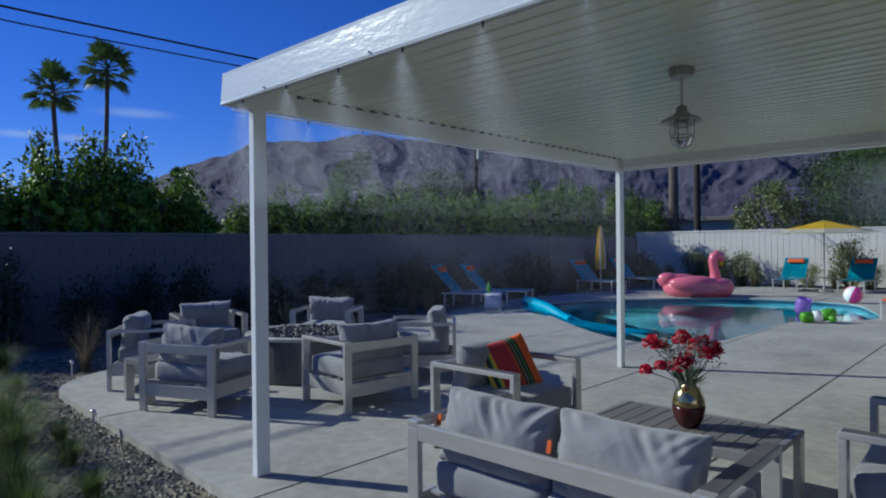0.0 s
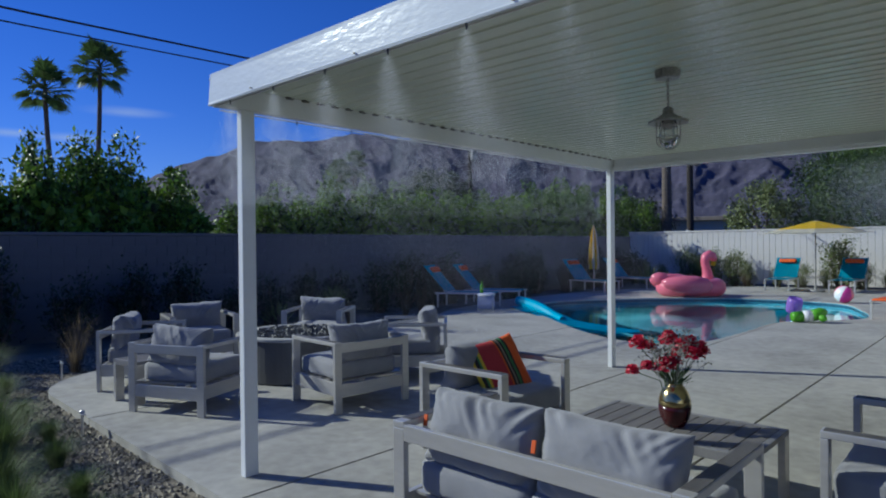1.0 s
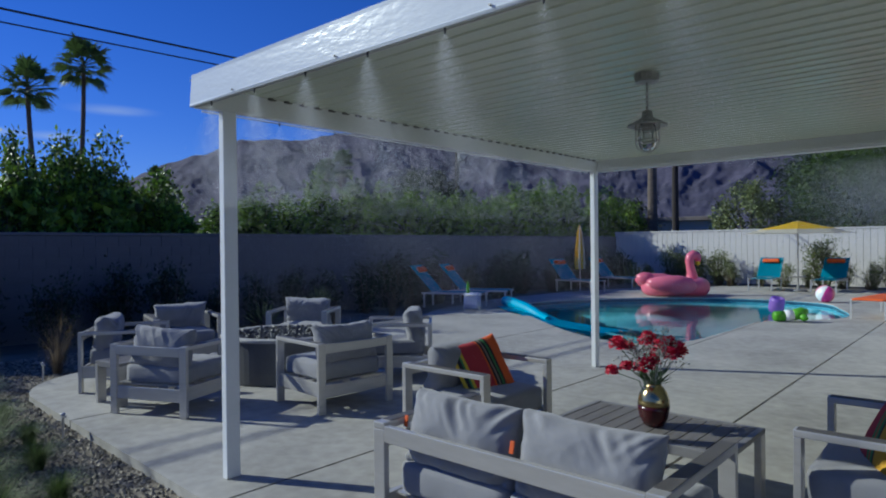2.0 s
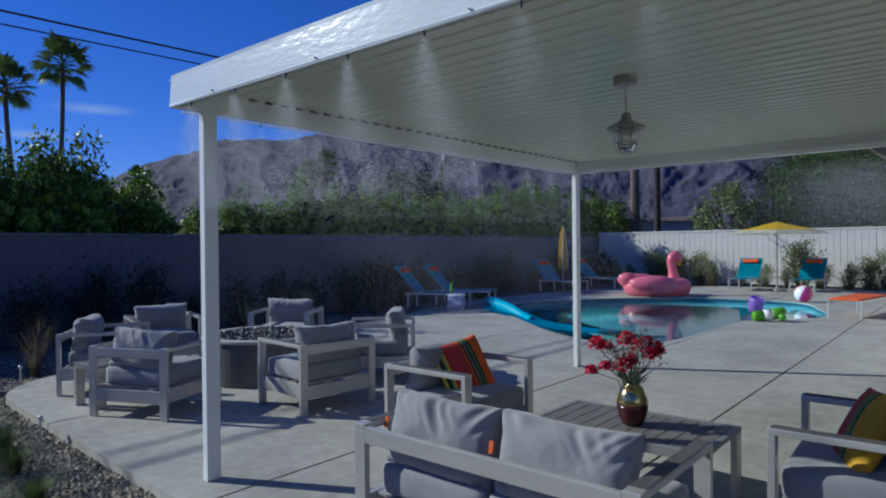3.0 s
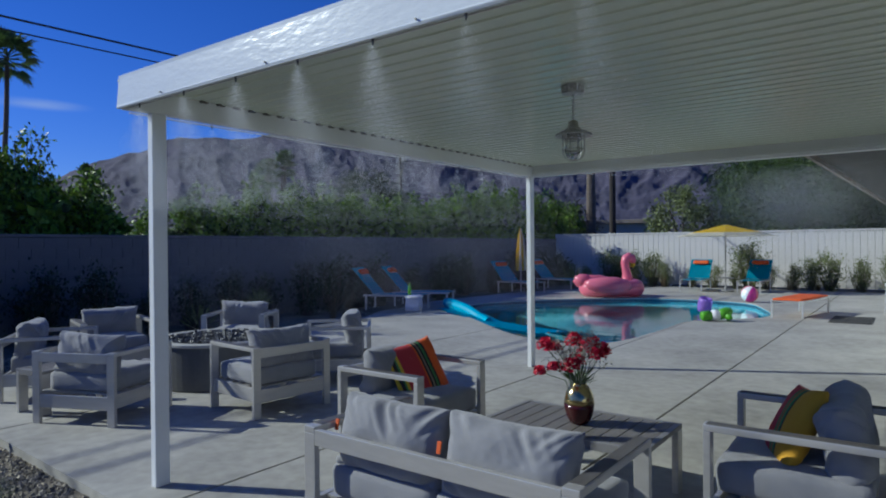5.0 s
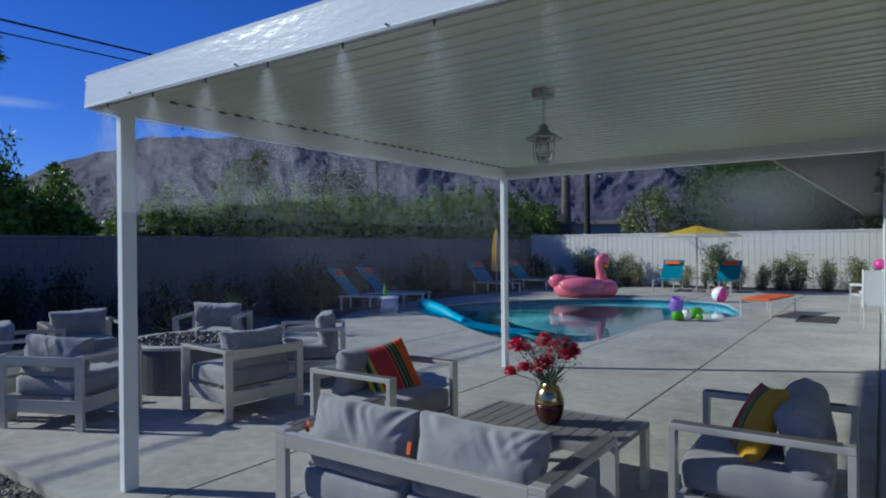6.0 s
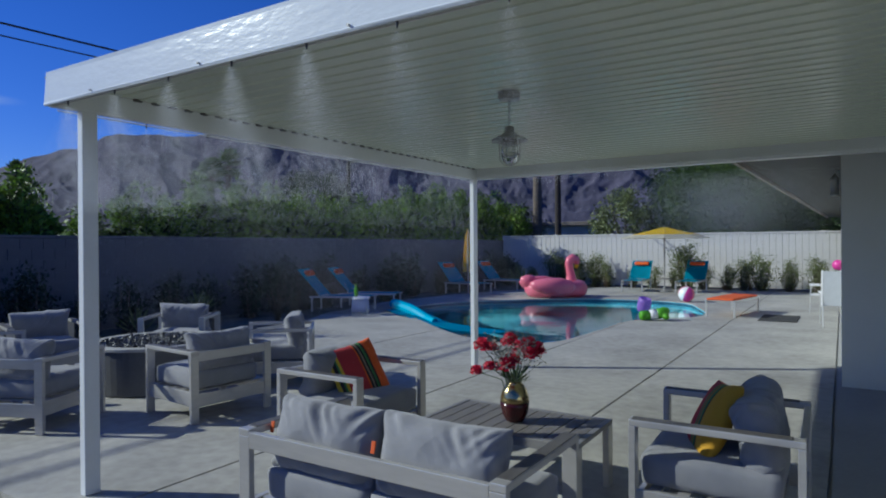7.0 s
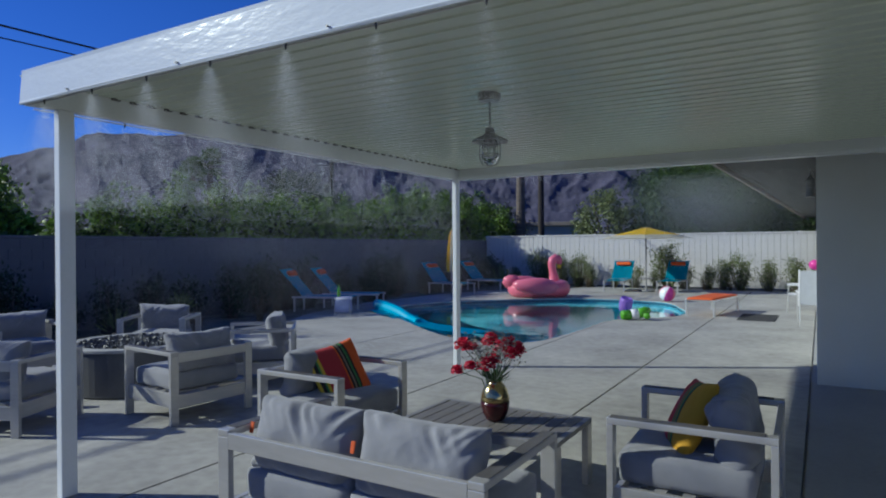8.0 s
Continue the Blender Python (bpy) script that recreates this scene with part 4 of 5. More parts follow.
# flamingo float
def blob(bm, spine, seg=20):
    """A soft inflated body along (x, y, z, radius, squash)."""
    rings_ = []
    for i, (x, y, z, r, sq) in enumerate(spine):
        a = Vector(spine[min(i + 1, len(spine) - 1)][:3]) - Vector(spine[max(i - 1, 0)][:3])
        a.normalize()
        side = Vector((0, 1, 0)) if abs(a.y) < 0.7 else Vector((1, 0, 0))
        b = a.cross(side).normalized()
        side = b.cross(a)
        rings_.append([bm.verts.new(Vector((x, y, z)) + r * (math.cos(t) * side + sq * math.sin(t) * b)) for t in (2 * math.pi * k / seg for k in range(seg))])
    for a, b in zip(rings_, rings_[1:]):
        for k in range(seg):
            bm.faces.new((a[k], a[(k + 1) % seg], b[(k + 1) % seg], b[k]))
    bm.faces.new(rings_[0])
    bm.faces.new(rings_[-1][::-1])
    bmesh.ops.recalc_face_normals(bm, faces=bm.faces)


flam = thing("flamingo_float", "large inflated pink bird-shaped pool float on the deck", "pool float", pose(-3.38, 16.1, 0.0, 0, 0, 42))
bm = bmesh.new()
ringb = []
for k in range(33):
    a = 2 * math.pi * k / 32
    ringb.append((0.72 * math.cos(a), 0.5 * math.sin(a), 0.25 + 0.01 * math.sin(3 * a)))
prev = None
for k in range(32):
    a = 2 * math.pi * k / 32
    c = Vector(ringb[k])
    o = Vector((math.cos(a), math.sin(a), 0))
    rr = 0.245 + 0.02 * math.cos(2 * a)
    cur = [bm.verts.new(c + rr * (math.cos(t) * o + math.sin(t) * Vector((0, 0, 1)))) for t in (2 * math.pi * q / 16 for q in range(16))]
    if prev is None:
        first = cur
    else:
        for q in range(16):
            bm.faces.new((prev[q], cur[q], cur[(q + 1) % 16], prev[(q + 1) % 16]))
    prev = cur
for q in range(16):
    bm.faces.new((prev[q], first[q], first[(q + 1) % 16], prev[(q + 1) % 16]))
bmesh.ops.recalc_face_normals(bm, faces=bm.faces)
part("ring", bm, PINK, flam, smooth=True)
for s in (-1, 1):
    bm = bmesh.new()
    blob(bm, [(0.35, s * 0.62, 0.3, 0.06, 1), (0.2, s * 0.66, 0.33, 0.2, 1), (-0.15, s * 0.68, 0.34, 0.27, 1), (-0.5, s * 0.64, 0.36, 0.25, 1), (-0.85, s * 0.55, 0.4, 0.16, 1), (-1.0, s * 0.5, 0.44, 0.04, 1)])
    part("wing", bm, PINK, flam, smooth=True)
bm = bmesh.new()
blob(bm, [(-0.6, 0, 0.4, 0.1, 1), (-0.8, 0, 0.46, 0.22, 1), (-1.0, 0, 0.52, 0.17, 1), (-1.12, 0, 0.58, 0.04, 1)])
part("tail", bm, PINK, flam, smooth=True)
bm = bmesh.new()
spine = [(0.460, 0, 0.35, 0.2), (0.500, 0, 0.5, 0.17), (0.480, 0, 0.68, 0.13), (0.440, 0, 0.86, 0.115), (0.420, 0, 1.0, 0.12), (0.460, 0, 1.12, 0.14), (0.540, 0, 1.17, 0.145), (0.630, 0, 1.13, 0.13), (0.670, 0, 1.05, 0.1), (0.670, 0, 0.98, 0.07)]
blob(bm, [(*p[:3], p[3], 1) for p in spine])
part("neck", bm, PINK, flam, smooth=True)
bm = bmesh.new()
blob(bm, [(0.670, 0, 0.98, 0.068, 1), (0.665, 0, 0.92, 0.06, 1), (0.640, 0, 0.86, 0.045, 1)])
part("beak", bm, YELLOW, flam, "yellow beak", smooth=True)
bm = bmesh.new()
blob(bm, [(0.640, 0, 0.86, 0.044, 1), (0.610, 0, 0.82, 0.03, 1), (0.580, 0, 0.8, 0.01, 1)])
part("beak_tip", bm, BLACK, flam, "black beak tip", smooth=True)

# beach ball
ball = thing("beach_ball", "pink, magenta and white inflated beach ball", "ball", pose(0.46, 15.95, 0.215, 20, 15, 30) @ Matrix.Scale(0.86, 4))
for k in range(6):
    bm = bmesh.new()
    rows_ = []
    for i in range(9):
        th_ = math.pi * (0.03 + 0.94 * i / 8)
        rows_.append([bm.verts.new((0.25 * math.sin(th_) * math.cos(a), 0.25 * math.sin(th_) * math.sin(a), 0.25 * math.cos(th_))) for a in (2 * math.pi * (k + j / 5) / 6 for j in range(6))])
    for a, b in zip(rows_, rows_[1:]):
        for j in range(5):
            bm.faces.new((a[j], b[j], b[j + 1], a[j + 1]))
    part("panel", bm, (WHITE_VINYL, MAGENTA, PINK)[k % 3], ball, smooth=True)

# small inflatables at the pool's edge
bm = bmesh.new()
lathe(bm, [(0.12, 0.0), (0.2, 0.03), (0.23, 0.12), (0.23, 0.3), (0.2, 0.38), (0.17, 0.38), (0.16, 0.1)], 24)
tagged(part("pool_toy", bm, PURPLE, None, smooth=True, at=pose(-0.12, 13.7, -0.1, 8, 12, 0) @ Matrix.Diagonal((0.7, 0.7, 0.95, 1))), "purple inflated cup-shaped toy on the water", "pool toy")
gt = thing("pool_toy", "green and white inflated bottle toy lying on the deck", "pool toy", pose(0.78, 11.2, 0.001, 0, 0, 35) @ Matrix.Scale(0.74, 4))
for nm, sp, mt in (("lower_body", [(-0.42, 0, 0.14, 0.1, 1), (-0.38, 0, 0.14, 0.13, 1), (-0.16, 0, 0.15, 0.14, 1)], GREEN_VINYL), ("label_band", [(-0.159, 0, 0.15, 0.142, 1), (0.05, 0, 0.17, 0.145, 1)], WHITE_VINYL),
                   ("upper_body", [(0.051, 0, 0.17, 0.145, 1), (0.18, 0, 0.2, 0.15, 1), (0.3, 0, 0.25, 0.14, 1), (0.4, 0, 0.3, 0.06, 1)], GREEN_VINYL)):
    bm = bmesh.new()
    blob(bm, sp, 16)
    part(nm, bm, mt, gt, smooth=True)
for s in (-1, 1):
    bm = bmesh.new()
    blob(bm, [(0.2, s * 0.05, 0.15, 0.07, 1), (0.26, s * 0.2, 0.12, 0.09, 1), (0.3, s * 0.26, 0.1, 0.03, 1)], 12)
    part("leaf", bm, GREEN_VINYL, gt, smooth=True)

# long foam mat with a rolled end, half on the deck and half on the water
mat = thing("foam_mat", "long turquoise foam mat rolled at one end", "pool mat")
P0, P1 = Vector((-5.3, 10.35, 0)), Vector((-1.4, 8.4, 0))
run = (P1 - P0)
bm = bmesh.new()
sid = Vector((-run.y, run.x, 0)).normalized()
L0 = run.length
g = []
for i in range(41):
    t = i / 40
    zb = 0.03 + 0.05 * noise.noise(Vector((t * 6, 0, 0))) if t < 0.35 else max(-0.07, 0.03 - 0.6 * (t - 0.35)) + 0.012 * noise.noise(Vector((t * 9, 1, 0)))
    c = P0 + run * t + Vector((0, -0.25 * math.sin(math.pi * t), 0))
    g.append([bm.verts.new(c + sid * (0.32 * q) + Vector((0, 0, max(zb, 0.006) if t < 0.33 else zb))) for q in (-1, -0.5, 0, 0.5, 1)])
for a, b in zip(g, g[1:]):
    for q in range(4):
        bm.faces.new((a[q], a[q + 1], b[q + 1], b[q]))
bmesh.ops.solidify(bm, geom=bm.faces[:], thickness=-0.03)
part("sheet", bm, FOAM, mat, smooth=True)
bm = bmesh.new()
pts = [P0 + run * t + Vector((0, -0.25 * math.sin(math.pi * t) + 0.08, z)) for t, z in ((-0.02, 0.14), (0.06, 0.135), (0.14, 0.12), (0.22, 0.1), (0.3, 0.07), (0.4, 0.0), (0.5, -0.06))]
tube(bm, pts, [0.12, 0.13, 0.125, 0.13, 0.12, 0.1, 0.07], 16)
part("bolster", bm, FOAM, mat, smooth=True)

# orange slatted bench, doormat and a white armchair beyond
ben = thing("lounge_ottoman", "low ottoman with an orange sling top and steel legs", "ottoman", pose(2.0, 13.2, 0.001, 0, 0, -10))
bm = bmesh.new()
soft_box(bm, 0.56, 1.7, 0.05, pose(0, 0, 0.385), r=0.02, crown=0.0)
part("top", bm, ORANGE, ben, smooth=True)
for sx in (-1, 1):
    part("side_rail", box(sx * 0.29 - 0.018, sx * 0.29 + 0.018, -0.87, 0.87, 0.33, 0.37, bevel=0.005), STEEL, ben)
    for sy in (-0.85, 0.81):
        part("leg", box(sx * 0.29 - 0.018, sx * 0.29 + 0.018, sy, sy + 0.036, 0.0, 0.329, bevel=0.004), STEEL, ben)
tagged(part("doormat", box(2.6, 3.3, 12.1, 13.4, 0.001, 0.014, bevel=0.004), material("dark_mat", (0.035, 0.035, 0.035), 0.95, vary=0.3, scale=20, fine=200, bump=0.5), None), "flat dark grey mat lying on the deck", "mat")


SLING = material("pale_grey_sling", (0.5, 0.52, 0.55), 0.7, vary=0.06, scale=8, fine=200, bump=0.1)


def sling_chair(x, y, rot, label):
    """High sling-backed patio chair facing +y."""
    th = thing("patio_chair", label, "chair", pose(x, y, 0.001, 0, 0, rot), "white patio chairs")
    part("seat", box(-0.25, 0.25, -0.22, 0.26, 0.4, 0.425, bevel=0.01), WHITE_VINYL, th)
    back = part("backrest", box(-0.255, 0.255, -0.012, 0.012, 0.0, 0.66, bevel=0.008), SLING, th, "pale grey sling back", at=pose(0, -0.24, 0.4, 10, 0, 0))
    for sx in (-1, 1):
        bm = bmesh.new()
        tube(bm, [(sx * 0.27, 0.0, -0.02), (sx * 0.27, 0.0, 0.68)], 0.014, 8)
        part("upright", bm, WHITE_VINYL, back)
        for y0, y1 in ((-0.24, -0.33), (0.24, 0.27)):
            bm = bmesh.new()
            tube(bm, [(sx * 0.26, y0, 0.62), (sx * 0.26, y1, 0.0)], 0.012, 8)
            part("leg", bm, STEEL, th)
        part("armrest", box(sx * 0.27 - 0.022, sx * 0.27 + 0.022, -0.3, 0.27, 0.621, 0.645, bevel=0.006), WHITE_VINYL, th)
    return th


sling_chair(3.98, 11.9, 6, "white patio chair with a grey sling back")
sling_chair(3.7, 14.4, 92, "white patio chair standing side-on on the deck")
bm = bmesh.new()
bmesh.ops.create_uvsphere(bm, u_segments=20, v_segments=14, radius=0.1)
tagged(part("balloon", bm, MAGENTA, None, smooth=True, at=pose(4.0, 11.75, 1.16)), "small magenta ball resting on a chair back", "ball")

# path lights beside the deck
for x, y in ((-4.87, 0.3), (-2.05, -0.36)):
    pl = thing("path_light", "small steel path light standing in the gravel", "path light", pose(x, y, -0.07), "path lights")
    bm = bmesh.new()
    tube(bm, [(0, 0, 0), (0, 0, 0.205)], 0.011, 10)
    part("stake", bm, STEEL, pl)
    bm = bmesh.new()
    lathe(bm, [(0.012, 0.2), (0.02, 0.204), (0.021, 0.214), (0.012, 0.222), (0.003, 0.224)], 20)
    part("hood", bm, STEEL, pl, smooth=True)
    part("head", box(-0.02, 0.05, -0.015, 0.015, 0.185, 0.2, bevel=0.004), STEEL, pl)

# lantern on the house wall, under the eave
wl_ = thing("wall_lantern", "dark metal lantern on the white house wall", "lamp", pose(4.0, 6.3, 2.1))
part("wall_plate", box(0.046, 0.06, -0.04, 0.04, 0.1, 0.3, bevel=0.004), BRONZE, wl_)
bm = bmesh.new()
tube(bm, [(0.05, 0, 0.27), (0.02, 0, 0.31), (0.0, 0, 0.3), (0.0, 0, 0.24)], 0.008, 8)
part("bracket", bm, BRONZE, wl_)
bm = bmesh.new()
lathe(bm, [(0.045, 0.0), (0.05, 0.012), (0.042, 0.02), (0.042, 0.17), (0.06, 0.18), (0.03, 0.22), (0.012, 0.245)], 16)
part("lantern_body", bm, BRONZE, wl_, smooth=True)


# ---- plants ----
def leaves(rnd, centres, per, spread, size, up=0.35, slim=0.42):
    """Pointed leaves in clumps; arrays of corners and faces."""
    c = np.repeat(np.array(centres), per, axis=0)
    n = len(c)
    off = rnd.normal(size=(n, 3)) * spread
    p = c + off
    d = rnd.normal(size=(n, 3))
    d[:, 2] += up * 2
    d /= np.linalg.norm(d, axis=1, keepdims=True)
    s = np.cross(d, rnd.normal(size=(n, 3)))
    s /= np.linalg.norm(s, axis=1, keepdims=True)
    L = size * rnd.uniform(0.6, 1.3, size=(n, 1))
    W = L * slim * 0.5
    k = np.cross(d, s) * L * 0.12
    v = np.stack([p, p + d * L * 0.45 + s * W + k, p + d * L, p + d * L * 0.45 - s * W + k], axis=1).reshape(-1, 3)
    f = np.arange(4 * n).reshape(-1, 4)
    return v, f


def leaf_mesh(name, v, f, mat):
    me = bpy.data.meshes.new(name)
    me.vertices.add(len(v))
    me.vertices.foreach_set("co", np.asarray(v, dtype=np.float32).ravel())
    k = f.shape[1]
    me.loops.add(f.size)
    me.loops.foreach_set("vertex_index", f.astype(np.int32).ravel())
    me.polygons.add(len(f))
    me.polygons.foreach_set("loop_start", np.arange(0, f.size, k, dtype=np.int32))
    me.update(calc_edges=True)
    me.materials.append(mat)
    return me


def shrub(name, seed, h, w, mat, label, size=0.085, shoots=26, per=16, category="shrub", group="", depth=None, base=0.1, taper=0.35, fill=0, slim=0.42):
    """Upright shrub: stems, and leafy shoots that end in an uneven top."""
    rnd = np.random.default_rng(seed)
    th = thing(name, label, category, None, group)
    bm = bmesh.new()
    cs = []
    dpt = depth or w
    for k in range(shoots):
        a = rnd.uniform(0, 6.283)
        r = math.sqrt(rnd.uniform(0, 1))
        tx, ty = r * w / 2 * math.cos(a), r * dpt / 2 * math.sin(a)
        top = h * (1 - taper * r * r) * rnd.uniform(0.72, 1.08)
        p0 = Vector((tx * 0.25, ty * 0.25, 0))
        p1 = Vector((tx * 0.8, ty * 0.8, top * 0.5))
        p2 = Vector((tx, ty, top))
        tube(bm, [p0, p1, p2], [0.02 + 0.006 * h, 0.014, 0.004], 5, False)
        m = max(5, int(top / 0.16))
        for i in range(m):
            t = (i + 0.7) / m
            if t < base:
                continue
            p = p0.lerp(p1, t * 2) if t < 0.5 else p1.lerp(p2, t * 2 - 1)
            cs.append(p + Vector(rnd.normal(size=3)) * 0.05)
        for i in range(m // 2):
            a2 = rnd.uniform(0, 6.283)
            e = p1.lerp(p2, rnd.uniform(0, 0.9)) + Vector((math.cos(a2), math.sin(a2), rnd.uniform(-0.2, 0.8))) * 0.22 * min(1, w)
            cs.append(e)
    part("woody_base", bm, BARK, th)
    v, f = leaves(rnd, cs, per, 0.075, size, slim=slim)
    if fill:
        # the dense inside of the bush
        ang, rad_, zz = rnd.uniform(0, 6.283, fill), np.sqrt(rnd.uniform(0, 0.6, fill)), rnd.uniform(0.08, 0.74, fill) * h
        inner = np.stack([rad_ * w / 2 * np.cos(ang), rad_ * dpt / 2 * np.sin(ang), zz * (1 - 0.25 * rad_ ** 2)], axis=1)
        v2, f2 = leaves(rnd, inner, 5, 0.06, size * 2.0, slim=0.7)
        v, f = np.concatenate([v, v2]), np.concatenate([f, f2 + len(v)])
    o = new("crown", leaf_mesh("crown", v, f, mat))
    o.parent = th
    return th


hedge_kinds = [shrub("hedge_shrub", 11 + k, 3.5, 1.7, LEAF, "tall dense green hedge shrub behind the wall", 0.11, 42, 15, "hedge", "hedge behind the wall", 1.3, 0.12, 0.5, 1000, 0.5) for k in range(4)]
rnd = random.Random(3)
# y along the wall, height of the shrub
tops = [(-4.2, 3.4), (-2.8, 3.5), (-1.5, 3.3), (-0.3, 3.5), (0.55, 3.3), (1.3, 3.75), (2.1, 3.7), (2.8, 3.75), (3.7, 3.2), (4.0, 3.3), (5.4, 2.55), (6.4, 3.0), (7.3, 3.15), (8.2, 3.6), (9.3, 3.3), (10.3, 3.3), (11.3, 3.55), (12.5, 3.35), (13.6, 3.2), (14.8, 3.3), (16.0, 3.6), (17.1, 3.9), (18.3, 3.7), (19.4, 4.0), (20.4, 4.3), (21.6, 4.1), (23.0, 4.0), (24.6, 4.0), (26.3, 3.9)]
for i, (y, h) in enumerate(tops):
    ob = hedge_kinds[i % 4] if i < 4 else None
    s = h / 3.5
    m = pose(-9.85 + rnd.uniform(-0.2, 0.2), y, -0.07, 0, 0, rnd.uniform(0, 360))
    if ob:
        ob.scale = (1, 1, 1)
        ob.matrix_basis = m @ Matrix.Diagonal((1.0, 1.0, s, 1))
    else:
        c = copy_thing(hedge_kinds[i % 4], m)
        c.matrix_basis = m @ Matrix.Diagonal((rnd.uniform(0.9, 1.05), rnd.uniform(0.9, 1.05), s, 1))

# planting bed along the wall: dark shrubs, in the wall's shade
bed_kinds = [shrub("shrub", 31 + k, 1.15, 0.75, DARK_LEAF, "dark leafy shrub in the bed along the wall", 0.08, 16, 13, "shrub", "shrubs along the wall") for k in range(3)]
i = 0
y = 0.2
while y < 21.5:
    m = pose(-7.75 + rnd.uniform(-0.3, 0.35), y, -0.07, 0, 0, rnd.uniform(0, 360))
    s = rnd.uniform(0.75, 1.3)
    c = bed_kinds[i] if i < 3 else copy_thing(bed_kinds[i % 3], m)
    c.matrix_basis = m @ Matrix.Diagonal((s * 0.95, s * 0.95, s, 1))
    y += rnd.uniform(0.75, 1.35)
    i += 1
# lighter shrubs before the white fence
fence_kinds = [shrub("shrub", 41 + k, 1.45, 1.0, OLIVE_LEAF, "grey-green desert shrub before the white fence", 0.085, 17, 13, "shrub", "shrubs along the fence") for k in range(3)]
i = 0
x = -7.4
while x < 5.2:
    m = pose(x, 21.9 + rnd.uniform(-0.5, 0.3), -0.07, 0, 0, rnd.uniform(0, 360))
    s = rnd.uniform(0.5, 1.15)
    c = fence_kinds[i] if i < 3 else copy_thing(fence_kinds[i % 3], m)
    c.matrix_basis = m @ Matrix.Diagonal((s * rnd.uniform(0.7, 1.0), s * 0.85, s, 1))
    x += rnd.uniform(0.45, 0.95)
    i += 1


def grass(name, seed, n, h, spread, mat, label, droop=0.6, head=None, width=0.0035):
    """A tuft of arching blades."""
    rnd = np.random.default_rng(seed)
    vs, fs = [], []
    for k in range(n):
        a, r = rnd.uniform(0, 6.283), rnd.uniform(0, 0.07)
        L = h * rnd.uniform(0.55, 1.1)
        lean = rnd.uniform(0.1, 1.0) * spread
        o = np.array((math.cos(a), math.sin(a), 0))
        s = np.array((-math.sin(a), math.cos(a), 0)) * width
        b = len(vs)
        for t in (0, 0.4, 0.75, 1.0):
            p = o * (r + lean * t * t) + np.array((0, 0, L * (t - droop * 0.5 * t * t * lean / max(spread, 0.01))))
            vs += [p - s * (1 - 0.9 * t), p + s * (1 - 0.9 * t)]
        fs += [(b + 2 * q, b + 2 * q + 1, b + 2 * q + 3, b + 2 * q + 2) for q in range(3)]
    ob = new(name, leaf_mesh(name, np.array(vs), np.array(fs), mat))
    return tagged(ob, label, "grass", "ornamental grasses")


tufts = [grass("grass_tuft", 51 + k, 800, 0.42, 0.4, GRASS, "green ornamental grass tuft in the gravel") for k in range(3)]
for i, (x, y, s) in enumerate([(-0.95, -1.2, 0.9), (-1.75, -1.0, 1.0), (-2.3, -0.95, 1.1), (-0.35, -1.25, 0.85), (-3.1, -0.95, 1.2), (-3.9, -0.9, 1.1), (-0.75, -1.6, 1.0), (-1.5, -1.5, 1.2), (-2.4, -1.6, 1.2), (-4.9, -1.2, 1.2), (-5.6, -0.3, 1.1), (0.15, -1.05, 0.7), (-1.35, -0.75, 0.6), (-0.55, -0.85, 0.55), (0.3, -0.8, 0.4), (-2.1, -0.6, 0.5), (-2.9, -0.6, 0.6), (-4.2, -0.45, 0.7)]):
    m = pose(x, y, -0.07, 0, 0, i * 77)
    c = tufts[i] if i < 3 else copy_thing(tufts[i % 3], m)
    c.matrix_basis = m @ Matrix.Diagonal((s, s, s, 1))
drys = [grass("dry_grass_tuft", 61 + k, 150, 0.7, 0.5, DRY, "dry tan fountain grass tuft by the bed") for k in range(2)]
for i, (x, y, s) in enumerate([(-5.2, 0.55, 1.0), (-6.2, 0.9, 1.1), (-5.9, 5.6, 0.9), (-6.4, 7.6, 1.0), (-6.9, 8.6, 1.1), (-5.4, 4.3, 0.7), (-4.9, 21.3, 1.0), (-3.6, 21.6, 1.0), (0.6, 21.5, 0.8), (1.4, 21.7, 0.8)]):
    m = pose(x, y, -0.07, 0, 0, i * 51)
    c = drys[i] if i < 2 else copy_thing(drys[i % 2], m)
    c.matrix_basis = m @ Matrix.Diagonal((s, s, s, 1))

# agave
for k, (x, y, s) in enumerate([(-6.25, 5.5, 0.5), (-7.3, 4.9, 0.7), (-6.1, 19.2, 1.2)]):
    th = thing("agave", "pale green spiky agave rosette in the bed", "agave", pose(x, y, -0.07), "agaves")
    rr = random.Random(70 + k)
    for q in range(26):
        a = q * 2.4
        tilt = 0.25 + 1.0 * q / 26
        L = s * rr.uniform(0.4, 0.55)
        e = Matrix.Translation((0, 0, 0.45 if k == 0 else 0)) @ Matrix.Rotation(a, 4, "Z") @ Matrix.Rotation(tilt, 4, "Y")
        bm = bmesh.new()
        pts = [bm.verts.new(e @ Vector(c)) for c in ((0.012, -0.02, 0.3 * s), (0.0, -0.04 * s, 0.3 * s + L * 0.45), (0.0, 0, 0.3 * s + L), (0.0, 0.04 * s, 0.3 * s + L * 0.45), (0.012, 0.02, 0.3 * s))]
        mid = bm.verts.new(e @ Vector((0.018, 0, 0.3 * s + L * 0.45)))
        for j in range(4):
            bm.faces.new((pts[j], pts[j + 1], mid))
        part("leaf", bm, OLIVE_LEAF, th)
    bm = bmesh.new()
    tube(bm, [(0, 0, 0), (0, 0, 0.34 * s + (0.45 if k == 0 else 0))], [0.04, 0.03], 8)
    part("stalk", bm, BARK, th)


